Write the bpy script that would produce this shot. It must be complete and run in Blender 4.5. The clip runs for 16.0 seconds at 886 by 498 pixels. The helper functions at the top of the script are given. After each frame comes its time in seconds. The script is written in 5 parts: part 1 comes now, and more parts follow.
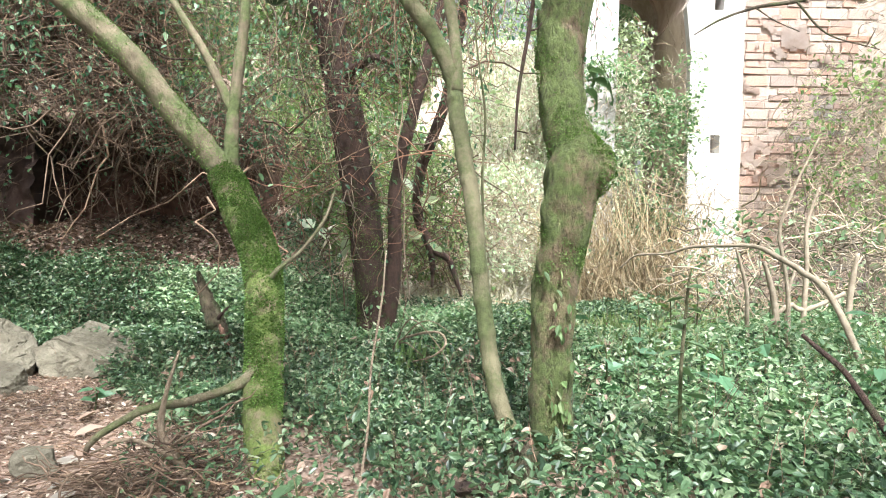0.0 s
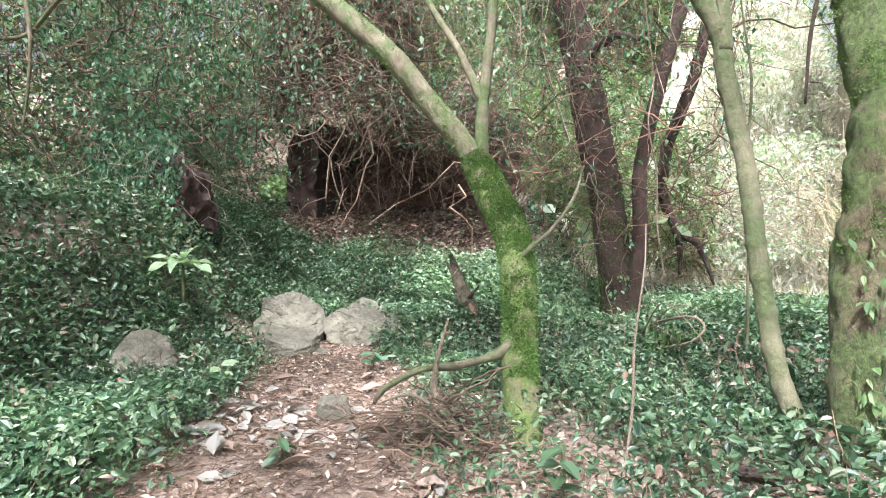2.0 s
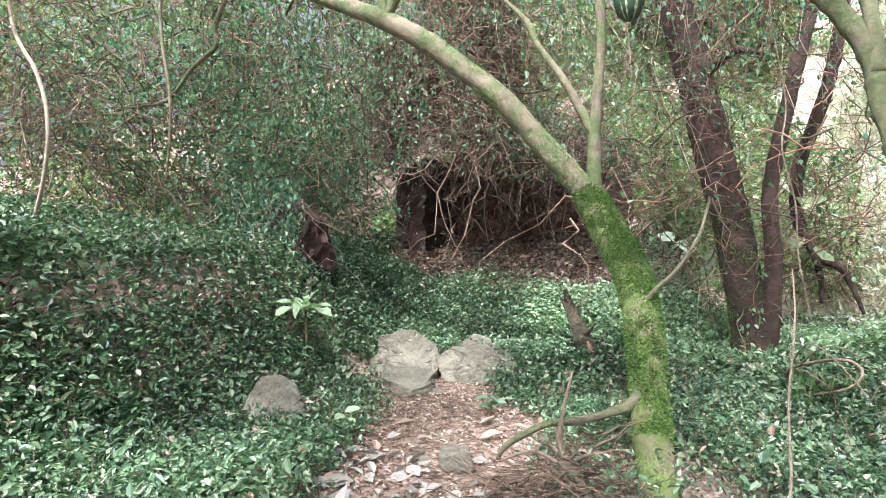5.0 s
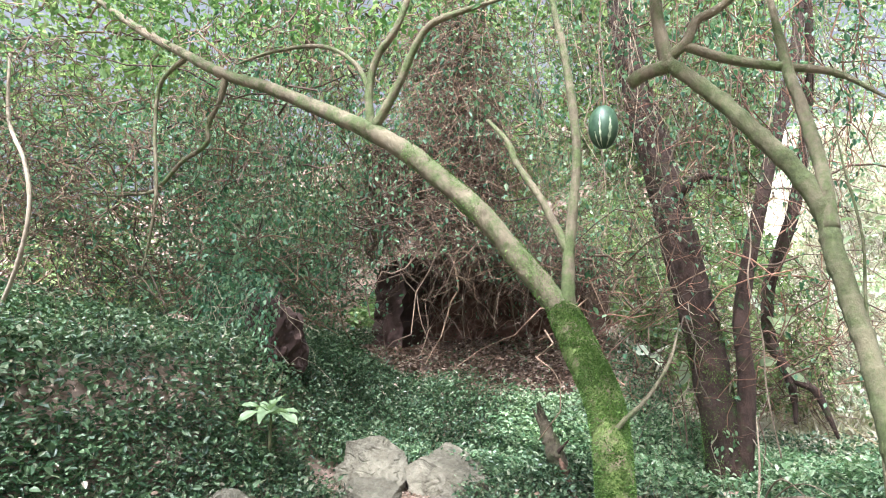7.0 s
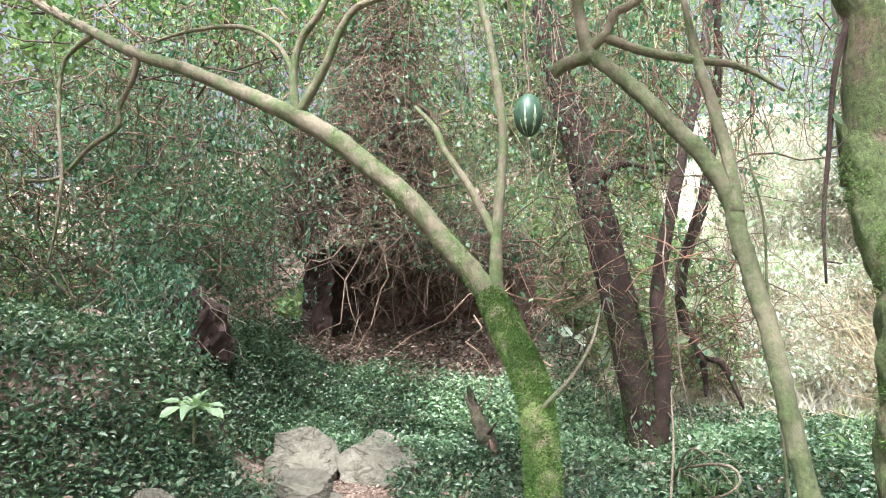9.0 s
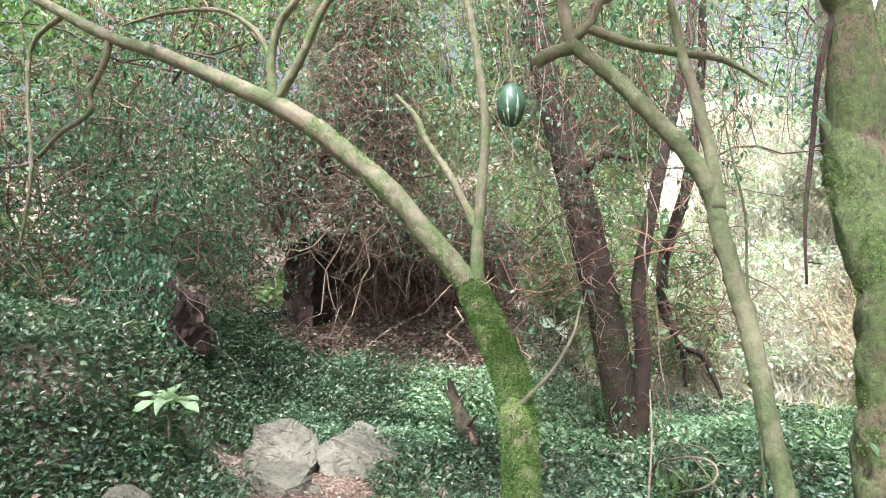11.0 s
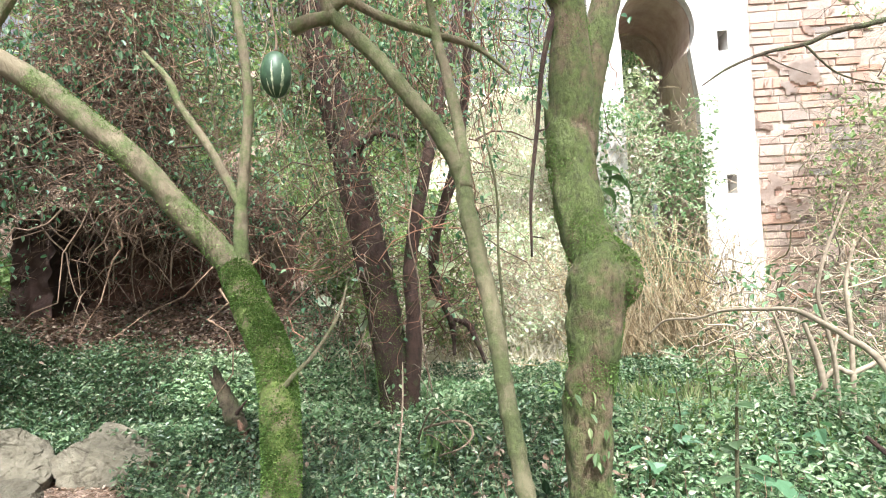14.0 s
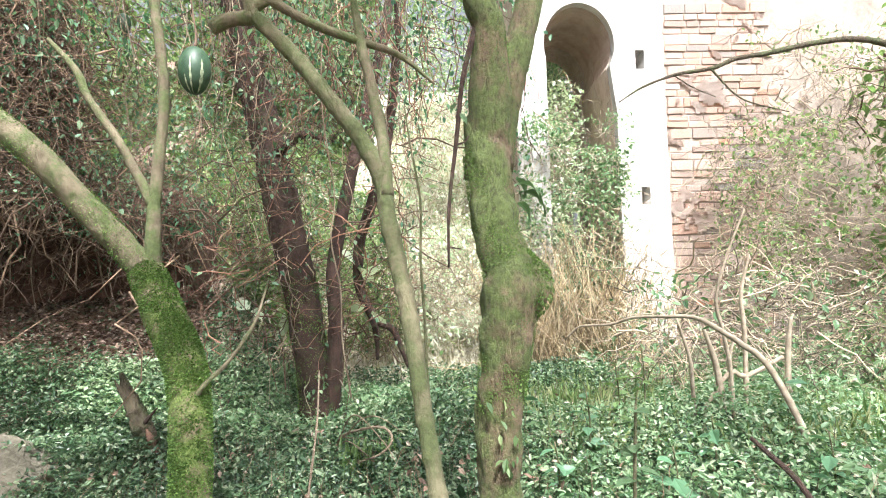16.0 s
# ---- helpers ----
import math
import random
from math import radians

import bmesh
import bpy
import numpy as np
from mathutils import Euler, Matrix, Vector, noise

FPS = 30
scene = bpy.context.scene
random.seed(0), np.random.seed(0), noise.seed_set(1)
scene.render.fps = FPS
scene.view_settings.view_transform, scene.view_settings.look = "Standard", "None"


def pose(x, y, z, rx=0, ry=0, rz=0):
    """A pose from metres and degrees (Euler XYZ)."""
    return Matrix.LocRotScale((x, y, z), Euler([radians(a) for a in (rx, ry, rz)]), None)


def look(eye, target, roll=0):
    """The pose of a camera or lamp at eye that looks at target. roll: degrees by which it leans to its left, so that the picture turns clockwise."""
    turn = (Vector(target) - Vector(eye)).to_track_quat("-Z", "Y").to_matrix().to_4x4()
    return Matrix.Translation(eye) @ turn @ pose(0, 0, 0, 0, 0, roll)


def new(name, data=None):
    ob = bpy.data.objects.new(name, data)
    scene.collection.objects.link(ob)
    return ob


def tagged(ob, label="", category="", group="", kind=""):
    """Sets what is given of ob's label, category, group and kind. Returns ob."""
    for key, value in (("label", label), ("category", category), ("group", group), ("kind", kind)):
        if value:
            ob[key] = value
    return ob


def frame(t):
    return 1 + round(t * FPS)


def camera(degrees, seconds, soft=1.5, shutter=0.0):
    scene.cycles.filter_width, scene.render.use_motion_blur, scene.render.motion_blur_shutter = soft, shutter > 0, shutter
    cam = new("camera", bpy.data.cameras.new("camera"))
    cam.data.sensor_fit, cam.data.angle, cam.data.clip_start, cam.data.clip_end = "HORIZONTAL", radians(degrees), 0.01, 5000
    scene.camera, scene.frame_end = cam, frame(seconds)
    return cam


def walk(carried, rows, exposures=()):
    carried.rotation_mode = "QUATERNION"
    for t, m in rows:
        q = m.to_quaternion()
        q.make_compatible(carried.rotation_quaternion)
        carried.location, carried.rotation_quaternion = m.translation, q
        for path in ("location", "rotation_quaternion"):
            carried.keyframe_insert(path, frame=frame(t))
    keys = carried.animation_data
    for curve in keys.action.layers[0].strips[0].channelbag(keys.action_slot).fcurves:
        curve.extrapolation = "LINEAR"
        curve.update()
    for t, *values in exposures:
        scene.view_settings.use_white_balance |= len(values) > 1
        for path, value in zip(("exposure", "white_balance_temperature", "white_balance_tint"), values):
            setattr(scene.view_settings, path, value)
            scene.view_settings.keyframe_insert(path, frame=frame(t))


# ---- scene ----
cam = camera(73.5, 16.0, soft=1.1)
PATH = [
    (0, (0.177, 0.08, 1.31), (0.069, 2.077, 1.277), 1.6),
    (0.5, (0.15, 0.072, 1.264), (-0.134, 2.052, 1.248), 3.8),
    (1, (0.113, 0.06, 1.238), (-0.418, 1.988, 1.189), 2.4),
    (1.5, (0.062, 0.025, 1.215), (-0.656, 1.891, 1.162), 0.9),
    (2, (0.038, 0.015, 1.211), (-0.803, 1.828, 1.137), 0.7),
    (2.5, (0.05, 0.025, 1.212), (-0.783, 1.842, 1.143), -0.0),
    (3, (0.039, 0.016, 1.216), (-0.823, 1.819, 1.134), -0.1),
    (3.5, (0.014, 0.01, 1.226), (-0.924, 1.775, 1.155), -0.1),
    (4, (-0.007, 0.013, 1.235), (-0.996, 1.75, 1.166), -0.4),
    (4.5, (-0.04, 0.013, 1.264), (-1.103, 1.707, 1.21), -1.0),
    (4.7, (-0.06, 0.018, 1.307), (-1.193, 1.666, 1.268), -1.6),
    (6.8, (0.018, 0.039, 1.599), (-1.124, 1.65, 1.912), 1.3),
    (7, (0.02, 0.038, 1.599), (-1.065, 1.694, 1.884), 1.2),
    (7.5, (0.02, 0.04, 1.599), (-0.983, 1.754, 1.834), 0.9),
    (8, (0.021, 0.037, 1.598), (-0.856, 1.822, 1.807), 0.2),
    (8.5, (0.026, 0.038, 1.594), (-0.799, 1.85, 1.777), -0.3),
    (9, (0.025, 0.036, 1.596), (-0.857, 1.815, 1.84), -0.4),
    (9.5, (0.025, 0.037, 1.596), (-0.826, 1.831, 1.833), -0.2),
    (9.7, (0.025, 0.035, 1.596), (-0.803, 1.841, 1.828), -0.3),
    (11.8, (0.037, 0.15, 1.68), (-0.804, 1.955, 1.859), -0.3),
    (12, (0.055, 0.152, 1.662), (-0.726, 1.985, 1.835), 0.3),
    (12.4, (0.102, 0.192, 1.665), (-0.453, 2.107, 1.819), -0.2),
    (12.5, (0.115, 0.209, 1.671), (-0.361, 2.145, 1.834), -0.4),
    (13, (0.172, 0.255, 1.663), (-0.031, 2.242, 1.782), -0.4),
    (13.5, (0.178, 0.254, 1.655), (0.012, 2.243, 1.784), -1.5),
    (14, (0.182, 0.248, 1.648), (0.013, 2.238, 1.757), -2.4),
    (14.5, (0.179, 0.256, 1.64), (-0.013, 2.245, 1.704), -2.7),
    (15, (0.183, 0.245, 1.632), (-0.025, 2.233, 1.69), -3.6),
    (15.5, (0.183, 0.248, 1.647), (0.065, 2.244, 1.699), -1.8),
    (16, (0.23, 0.22, 1.678), (0.302, 2.216, 1.786), -1.7),
]
walk(cam, [(t, look(eye, target, roll)) for t, eye, target, roll in PATH], exposures=[(0.0, 1.15, 6000, 9.0), (1.2, 1.2, 6000, 10.0), (2.0, 1.35, 5650, 12.0), (12.0, 1.35, 5650, 12.0), (13.2, 1.15, 6050, 10.0), (16.0, 1.2, 6050, 11.0)])


# world, sun, exposure
SUN_DIR = Vector((0.10, -0.55, 0.83)).normalized()
world = bpy.data.worlds.new("sky")
scene.world = world
world.use_nodes = True
wn = world.node_tree.nodes
sky = wn.new("ShaderNodeTexSky")
sky.sky_type, sky.sun_disc = "NISHITA", False
sky.sun_elevation = math.asin(SUN_DIR.z)
sky.sun_rotation = math.atan2(SUN_DIR.x, SUN_DIR.y)
sky.air_density, sky.dust_density, sky.ozone_density = 0.5, 9.0, 0.3
haze = wn.new("ShaderNodeHueSaturation")
haze.inputs["Saturation"].default_value = 0.2
world.node_tree.links.new(sky.outputs[0], haze.inputs["Color"])
world.node_tree.links.new(haze.outputs[0], wn["Background"].inputs[0])
wn["Background"].inputs[1].default_value = 0.15
sun = new("sun", bpy.data.lights.new("sun", "SUN"))
sun.data.energy, sun.data.angle, sun.data.color = 5.0, radians(3), (1.0, 0.96, 0.90)
sun.matrix_world = look(SUN_DIR * 30, (0, 0, 0))

# ---- materials ----


def mat(name, build):
    m = bpy.data.materials.new(name)
    m.use_nodes = True
    nt = m.node_tree
    build(nt, nt.nodes["Principled BSDF"], nt.nodes["Material Output"])
    return m


def node(nt, kind, **values):
    n = nt.nodes.new(kind)
    for key, value in values.items():
        n.inputs[key.replace("_", " ")].default_value = value
    return n


def ramp(nt, source, stops):
    r = nt.nodes.new("ShaderNodeValToRGB")
    el = r.color_ramp.elements
    while len(el) < len(stops):
        el.new(0.5)
    for e, (at, col) in zip(el, stops):
        e.position, e.color = at, (*col, 1)
    nt.links.new(source, r.inputs[0])
    return r.outputs[0]


def texco(nt):
    return nt.nodes.new("ShaderNodeTexCoord").outputs["Object"]


def noise_tex(nt, scale, detail=5, rough=0.6, vec=None):
    n = node(nt, "ShaderNodeTexNoise", Scale=scale, Detail=detail, Roughness=rough)
    nt.links.new(vec or texco(nt), n.inputs["Vector"])
    return n.outputs["Fac"]


def mixc(nt, fac, a, b, how="MIX"):
    m = nt.nodes.new("ShaderNodeMix")
    m.data_type, m.blend_type = "RGBA", how
    for sock, v in ((m.inputs[0], fac), (m.inputs[6], a), (m.inputs[7], b)):
        if isinstance(v, bpy.types.NodeSocket):
            nt.links.new(v, sock)
        elif isinstance(v, tuple):
            sock.default_value = (*v, 1)
        else:
            sock.default_value = v
    return m.outputs[2]


def bump(nt, bsdf, height, strength, dist):
    b = node(nt, "ShaderNodeBump", Strength=strength, Distance=dist)
    nt.links.new(height, b.inputs["Height"])
    nt.links.new(b.outputs[0], bsdf.inputs["Normal"])


def leaf_mat(name, stops, rough=0.45, glow=0.35):
    """Leaf: colour by island, thin and partly letting light through."""
    def build(nt, bsdf, out):
        geo = nt.nodes.new("ShaderNodeNewGeometry")
        col = ramp(nt, geo.outputs["Random Per Island"], stops)
        patch = ramp(nt, noise_tex(nt, 0.9, 3), [(0.3, (0.72, 0.72, 0.72)), (0.7, (1.15, 1.15, 1.1))])
        col = mixc(nt, 1.0, col, patch, "MULTIPLY")
        nt.links.new(col, bsdf.inputs["Base Color"])
        bsdf.inputs["Roughness"].default_value = rough
        tr = nt.nodes.new("ShaderNodeBsdfTranslucent")
        nt.links.new(mixc(nt, 1.0, col, (1.12, 1.22, 0.85), "MULTIPLY"), tr.inputs[0])
        mx = nt.nodes.new("ShaderNodeMixShader")
        mx.inputs[0].default_value = glow
        nt.links.new(bsdf.outputs[0], mx.inputs[1])
        nt.links.new(tr.outputs[0], mx.inputs[2])
        nt.links.new(mx.outputs[0], out.inputs[0])
    return mat(name, build)


IVY = leaf_mat("ivy_leaf", [(0.0, (0.022, 0.046, 0.024)), (0.35, (0.062, 0.120, 0.058)), (0.7, (0.125, 0.200, 0.100)), (0.9, (0.21, 0.28, 0.165)), (1.0, (0.34, 0.36, 0.25))], 0.36, 0.28)
VINE = leaf_mat("vine_leaf", [(0.0, (0.040, 0.105, 0.062)), (0.55, (0.11, 0.23, 0.13)), (1.0, (0.30, 0.42, 0.27))], 0.42, 0.42)
CROWN = leaf_mat("crown_leaf", [(0.0, (0.045, 0.095, 0.035)), (0.6, (0.085, 0.165, 0.05)), (1.0, (0.15, 0.23, 0.07))], 0.5, 0.45)
# Light green that carries some of the background's sunlight in its colour.
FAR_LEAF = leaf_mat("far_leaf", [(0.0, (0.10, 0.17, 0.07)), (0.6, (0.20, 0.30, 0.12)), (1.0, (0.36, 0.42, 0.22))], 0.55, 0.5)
DRY_LEAF = leaf_mat("dry_leaf", [(0.0, (0.13, 0.08, 0.055)), (0.4, (0.25, 0.16, 0.115)), (0.75, (0.40, 0.30, 0.235)), (1.0, (0.58, 0.50, 0.43))], 0.65, 0.1)
# Darker copy of the dry leaf; the hollow's shade is in its colour.
SHADED_LEAF = leaf_mat("shaded_leaf", [(0.0, (0.05, 0.028, 0.02)), (0.5, (0.19, 0.115, 0.08)), (0.9, (0.34, 0.24, 0.18)), (1.0, (0.50, 0.41, 0.34))], 0.6, 0.08)
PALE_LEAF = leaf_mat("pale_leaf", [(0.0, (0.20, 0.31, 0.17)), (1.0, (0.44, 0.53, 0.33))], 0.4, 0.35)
STRAW = leaf_mat("straw", [(0.0, (0.34, 0.36, 0.20)), (0.4, (0.60, 0.54, 0.42)), (1.0, (0.80, 0.76, 0.68))], 0.6, 0.2)
GRASS = leaf_mat("grass_blade", [(0.0, (0.10, 0.18, 0.06)), (0.6, (0.22, 0.30, 0.11)), (1.0, (0.45, 0.45, 0.26))], 0.5, 0.35)
# Paler leaf green; on the open right side it stands in for sunlight.
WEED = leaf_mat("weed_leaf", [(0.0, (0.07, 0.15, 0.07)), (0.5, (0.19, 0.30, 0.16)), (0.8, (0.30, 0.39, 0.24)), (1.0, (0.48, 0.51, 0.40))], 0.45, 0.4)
REED = leaf_mat("reed", [(0.0, (0.22, 0.15, 0.08)), (0.5, (0.45, 0.34, 0.20)), (1.0, (0.66, 0.55, 0.38))], 0.6, 0.2)
MOSS = leaf_mat("moss_tuft", [(0.0, (0.060, 0.115, 0.024)), (0.6, (0.125, 0.220, 0.048)), (1.0, (0.22, 0.33, 0.09))], 0.8, 0.3)


def bark_mat(name, dark, light, moss, amount, scale=14.0, fissures=0.0):
    """Bark: two-tone grain stretched along z, moss in patches of its own shape."""
    def build(nt, bsdf, out):
        mp = node(nt, "ShaderNodeMapping", Scale=(1, 1, 0.55))
        nt.links.new(texco(nt), mp.inputs[0])
        grain = noise_tex(nt, scale * 2.2, 8, 0.7, mp.outputs[0])
        wide = noise_tex(nt, scale * 0.35, 4)
        col = ramp(nt, grain, [(0.28, dark), (0.68, light)])
        col = mixc(nt, ramp(nt, wide, [(0.45, (0, 0, 0)), (0.62, (0.5, 0.5, 0.5))]), col, tuple(min(1, c * 1.15) for c in light))
        mask = ramp(nt, noise_tex(nt, scale * 0.55, 7, 0.72), [(0.62 - amount * 0.4, (0, 0, 0)), (0.76 - amount * 0.4, (1, 1, 1))])
        green = ramp(nt, noise_tex(nt, scale * 5, 4), [(0.3, tuple(c * 0.55 for c in moss)), (0.7, moss)])
        nt.links.new(mixc(nt, mask, col, green), bsdf.inputs["Base Color"])
        bsdf.inputs["Roughness"].default_value = 0.9
        if fissures:
            mp2 = node(nt, "ShaderNodeMapping", Scale=(1, 1, 0.45))
            nt.links.new(texco(nt), mp2.inputs[0])
            crack = noise_tex(nt, scale * 5.5, 6, 0.75, mp2.outputs[0])
            gap = ramp(nt, crack, [(0.36, (fissures, fissures, fissures)), (0.50, (0, 0, 0))])
            nt.links.new(mixc(nt, gap, mixc(nt, mask, col, green), tuple(c * 0.35 for c in dark)), bsdf.inputs["Base Color"])
            bump(nt, bsdf, crack, 1.0, 0.05)
        else:
            bump(nt, bsdf, grain, 1.0, 0.03)
    return mat(name, build)


BARK_MOSSY = bark_mat("mossy_bark", (0.09, 0.07, 0.04), (0.23, 0.19, 0.11), (0.150, 0.205, 0.045), 0.58)
BARK_THICK = bark_mat("thick_bark", (0.075, 0.050, 0.030), (0.24, 0.175, 0.105), (0.155, 0.200, 0.058), 0.58, 8, 0.6)
BARK_BROWN = bark_mat("brown_bark", (0.032, 0.023, 0.015), (0.125, 0.098, 0.058), (0.11, 0.13, 0.05), 0.35, 9, 0.6)
BARK_SMOOTH = bark_mat("smooth_bark", (0.080, 0.068, 0.038), (0.185, 0.165, 0.095), (0.105, 0.125, 0.045), 0.52, 8)
BARK_LIMB = bark_mat("limb_bark", (0.085, 0.068, 0.040), (0.20, 0.165, 0.105), (0.115, 0.145, 0.05), 0.42, 8)
BARK_DARK = bark_mat("dark_bark", (0.010, 0.006, 0.004), (0.062, 0.032, 0.022), (0.05, 0.075, 0.02), 0.20)
BARK_GREY = bark_mat("grey_twig", (0.12, 0.085, 0.055), (0.30, 0.23, 0.16), (0.16, 0.16, 0.08), 0.1)


def plain_mat(name, stops, scale, rough=0.9, bump_s=0.6, bump_d=0.02, island=False):
    def build(nt, bsdf, out):
        n = noise_tex(nt, scale, 9, 0.68)
        col = ramp(nt, n, stops)
        if island:
            geo = nt.nodes.new("ShaderNodeNewGeometry")
            col = mixc(nt, 1.0, col, ramp(nt, geo.outputs["Random Per Island"], [(0, (0.35, 0.35, 0.35)), (0.6, (1.0, 1.0, 1.0)), (1, (2.0, 1.95, 1.9))]), "MULTIPLY")
        else:
            col = mixc(nt, 1.0, col, ramp(nt, noise_tex(nt, scale * 0.17, 3), [(0.3, (0.7, 0.7, 0.7)), (0.7, (1.2, 1.2, 1.2))]), "MULTIPLY")
        nt.links.new(col, bsdf.inputs["Base Color"])
        bsdf.inputs["Roughness"].default_value = rough
        bump(nt, bsdf, n, bump_s, bump_d)
    return mat(name, build)




def soil_mat():
    """Brown woodland earth that gives way to straw-covered soil on the open hillside."""
    def build(nt, bsdf, out):
        n = noise_tex(nt, 9, 9, 0.68)
        col = ramp(nt, n, [(0.25, (0.10, 0.068, 0.050)), (0.5, (0.27, 0.195, 0.155)), (0.75, (0.44, 0.35, 0.29))])
        col = mixc(nt, 1.0, col, ramp(nt, noise_tex(nt, 1.3, 4), [(0.3, (0.65, 0.65, 0.65)), (0.7, (1.25, 1.2, 1.15))]), "MULTIPLY")
        straw = ramp(nt, noise_tex(nt, 5, 8, 0.7), [(0.3, (0.36, 0.34, 0.24)), (0.5, (0.55, 0.50, 0.40)), (0.75, (0.72, 0.67, 0.58))])
        sep = nt.nodes.new("ShaderNodeSeparateXYZ")
        nt.links.new(texco(nt), sep.inputs[0])
        far = node(nt, "ShaderNodeMapRange", From_Min=9.2, From_Max=10.8)
        nt.links.new(sep.outputs[1], far.inputs[0])
        open_side = node(nt, "ShaderNodeMapRange", From_Min=-4.0, From_Max=-1.5)
        nt.links.new(sep.outputs[0], open_side.inputs[0])
        both = nt.nodes.new("ShaderNodeMath")
        both.operation = "MULTIPLY"
        nt.links.new(far.outputs[0], both.inputs[0])
        nt.links.new(open_side.outputs[0], both.inputs[1])
        nt.links.new(mixc(nt, both.outputs[0], col, straw), bsdf.inputs["Base Color"])
        bsdf.inputs["Roughness"].default_value = 0.92
        bump(nt, bsdf, n, 0.7, 0.025)
    return mat("soil", build)


SOIL = soil_mat()
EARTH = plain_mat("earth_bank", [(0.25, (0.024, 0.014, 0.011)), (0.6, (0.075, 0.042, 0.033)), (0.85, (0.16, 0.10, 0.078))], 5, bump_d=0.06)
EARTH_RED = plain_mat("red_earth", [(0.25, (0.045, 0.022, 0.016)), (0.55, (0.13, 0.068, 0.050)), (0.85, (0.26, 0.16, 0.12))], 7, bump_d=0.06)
ROCK = plain_mat("pale_rock", [(0.25, (0.060, 0.052, 0.035)), (0.42, (0.130, 0.115, 0.081)), (0.7, (0.205, 0.184, 0.137)), (0.85, (0.32, 0.295, 0.24))], 7.0, 0.92, 1.0, 0.05)
PLASTER = plain_mat("old_plaster", [(0.30, (0.30, 0.26, 0.22)), (0.40, (0.50, 0.47, 0.43)), (0.55, (0.62, 0.60, 0.57)), (0.8, (0.70, 0.69, 0.67))], 3.2, 0.9, 0.4, 0.02)
PINK_WALL = plain_mat("pink_render", [(0.25, (0.30, 0.21, 0.165)), (0.5, (0.46, 0.36, 0.30)), (0.75, (0.58, 0.49, 0.43))], 2.6, 0.9, 0.5, 0.03)
MORTAR = plain_mat("mortar", [(0.25, (0.26, 0.20, 0.165)), (0.7, (0.44, 0.37, 0.31))], 12, 0.95, 0.6, 0.02)
TWIG = plain_mat("twig", [(0.3, (0.075, 0.046, 0.030)), (0.7, (0.22, 0.15, 0.10))], 18, 0.85, 0.3, 0.003, True)
TWIG_RED = plain_mat("reddish_twig", [(0.3, (0.085, 0.040, 0.026)), (0.7, (0.24, 0.13, 0.085))], 18, 0.85, 0.3, 0.003, True)
TWIG_PALE = plain_mat("pale_twig", [(0.3, (0.20, 0.155, 0.105)), (0.7, (0.42, 0.35, 0.26))], 18, 0.85, 0.3, 0.003, True)
WOOD_RAW = plain_mat("broken_wood", [(0.3, (0.06, 0.03, 0.02)), (0.7, (0.20, 0.11, 0.07))], 30, 0.9, 0.6, 0.01)


def brick_mat():
    def build(nt, bsdf, out):
        info = nt.nodes.new("ShaderNodeObjectInfo")
        col = ramp(nt, info.outputs["Random"], [(0.0, (0.28, 0.20, 0.16)), (0.3, (0.40, 0.31, 0.26)), (0.55, (0.38, 0.24, 0.18)), (0.75, (0.24, 0.22, 0.20)), (0.88, (0.44, 0.23, 0.15)), (1.0, (0.46, 0.38, 0.32))])
        n = noise_tex(nt, 14, 7)
        col = mixc(nt, 1.0, col, ramp(nt, n, [(0.25, (0.6, 0.6, 0.6)), (0.75, (1.3, 1.3, 1.3))]), "MULTIPLY")
        nt.links.new(col, bsdf.inputs["Base Color"])
        bsdf.inputs["Roughness"].default_value = 0.92
        bump(nt, bsdf, n, 0.7, 0.015)
    return mat("masonry_block", build)


BLOCK = brick_mat()


def gourd_mat():
    def build(nt, bsdf, out):
        n = noise_tex(nt, 16, 5)
        col = ramp(nt, n, [(0.35, (0.018, 0.045, 0.022)), (0.6, (0.038, 0.082, 0.040)), (0.75, (0.09, 0.14, 0.08))])
        nt.links.new(col, bsdf.inputs["Base Color"])
        bsdf.inputs["Roughness"].default_value = 0.5
    return mat("gourd_skin", build)


GOURD = gourd_mat()
GOURD_STRIPE = plain_mat("gourd_stripe", [(0.35, (0.10, 0.15, 0.08)), (0.55, (0.38, 0.42, 0.28)), (0.75, (0.55, 0.57, 0.42))], 26, 0.4, 0.1, 0.002)

# ---- mesh helpers ----
rng = np.random.default_rng(7)


def obj(name, me, material, parent=None, label=""):
    if material is not None and not me.materials:
        me.materials.append(material)
    ob = new(name, me)
    if parent is not None:
        ob.parent = parent
    if label:
        ob["label"] = label
    return ob


def mesh_np(name, verts, faces, smooth=False):
    """A mesh from arrays: verts (n, 3), faces (m, k)."""
    me = bpy.data.meshes.new(name)
    m, k = faces.shape
    me.vertices.add(len(verts))
    me.vertices.foreach_set("co", np.ascontiguousarray(verts, dtype=np.float32).ravel())
    me.loops.add(m * k)
    me.loops.foreach_set("vertex_index", np.ascontiguousarray(faces, dtype=np.int32).ravel())
    me.polygons.add(m)
    me.polygons.foreach_set("loop_start", np.arange(0, m * k, k, dtype=np.int32))
    me.polygons.foreach_set("use_smooth", np.full(m, smooth))
    me.update(calc_edges=True)
    return me


def bm_mesh(name, bm, smooth=False):
    me = bpy.data.meshes.new(name)
    bm.normal_update()
    bm.to_mesh(me)
    bm.free()
    if smooth:
        me.polygons.foreach_set("use_smooth", np.full(len(me.polygons), True))
    return me


def part(name, bm, material, parent, label="", smooth=False):
    return obj(name, bm_mesh(name, bm, smooth), material, parent, label)


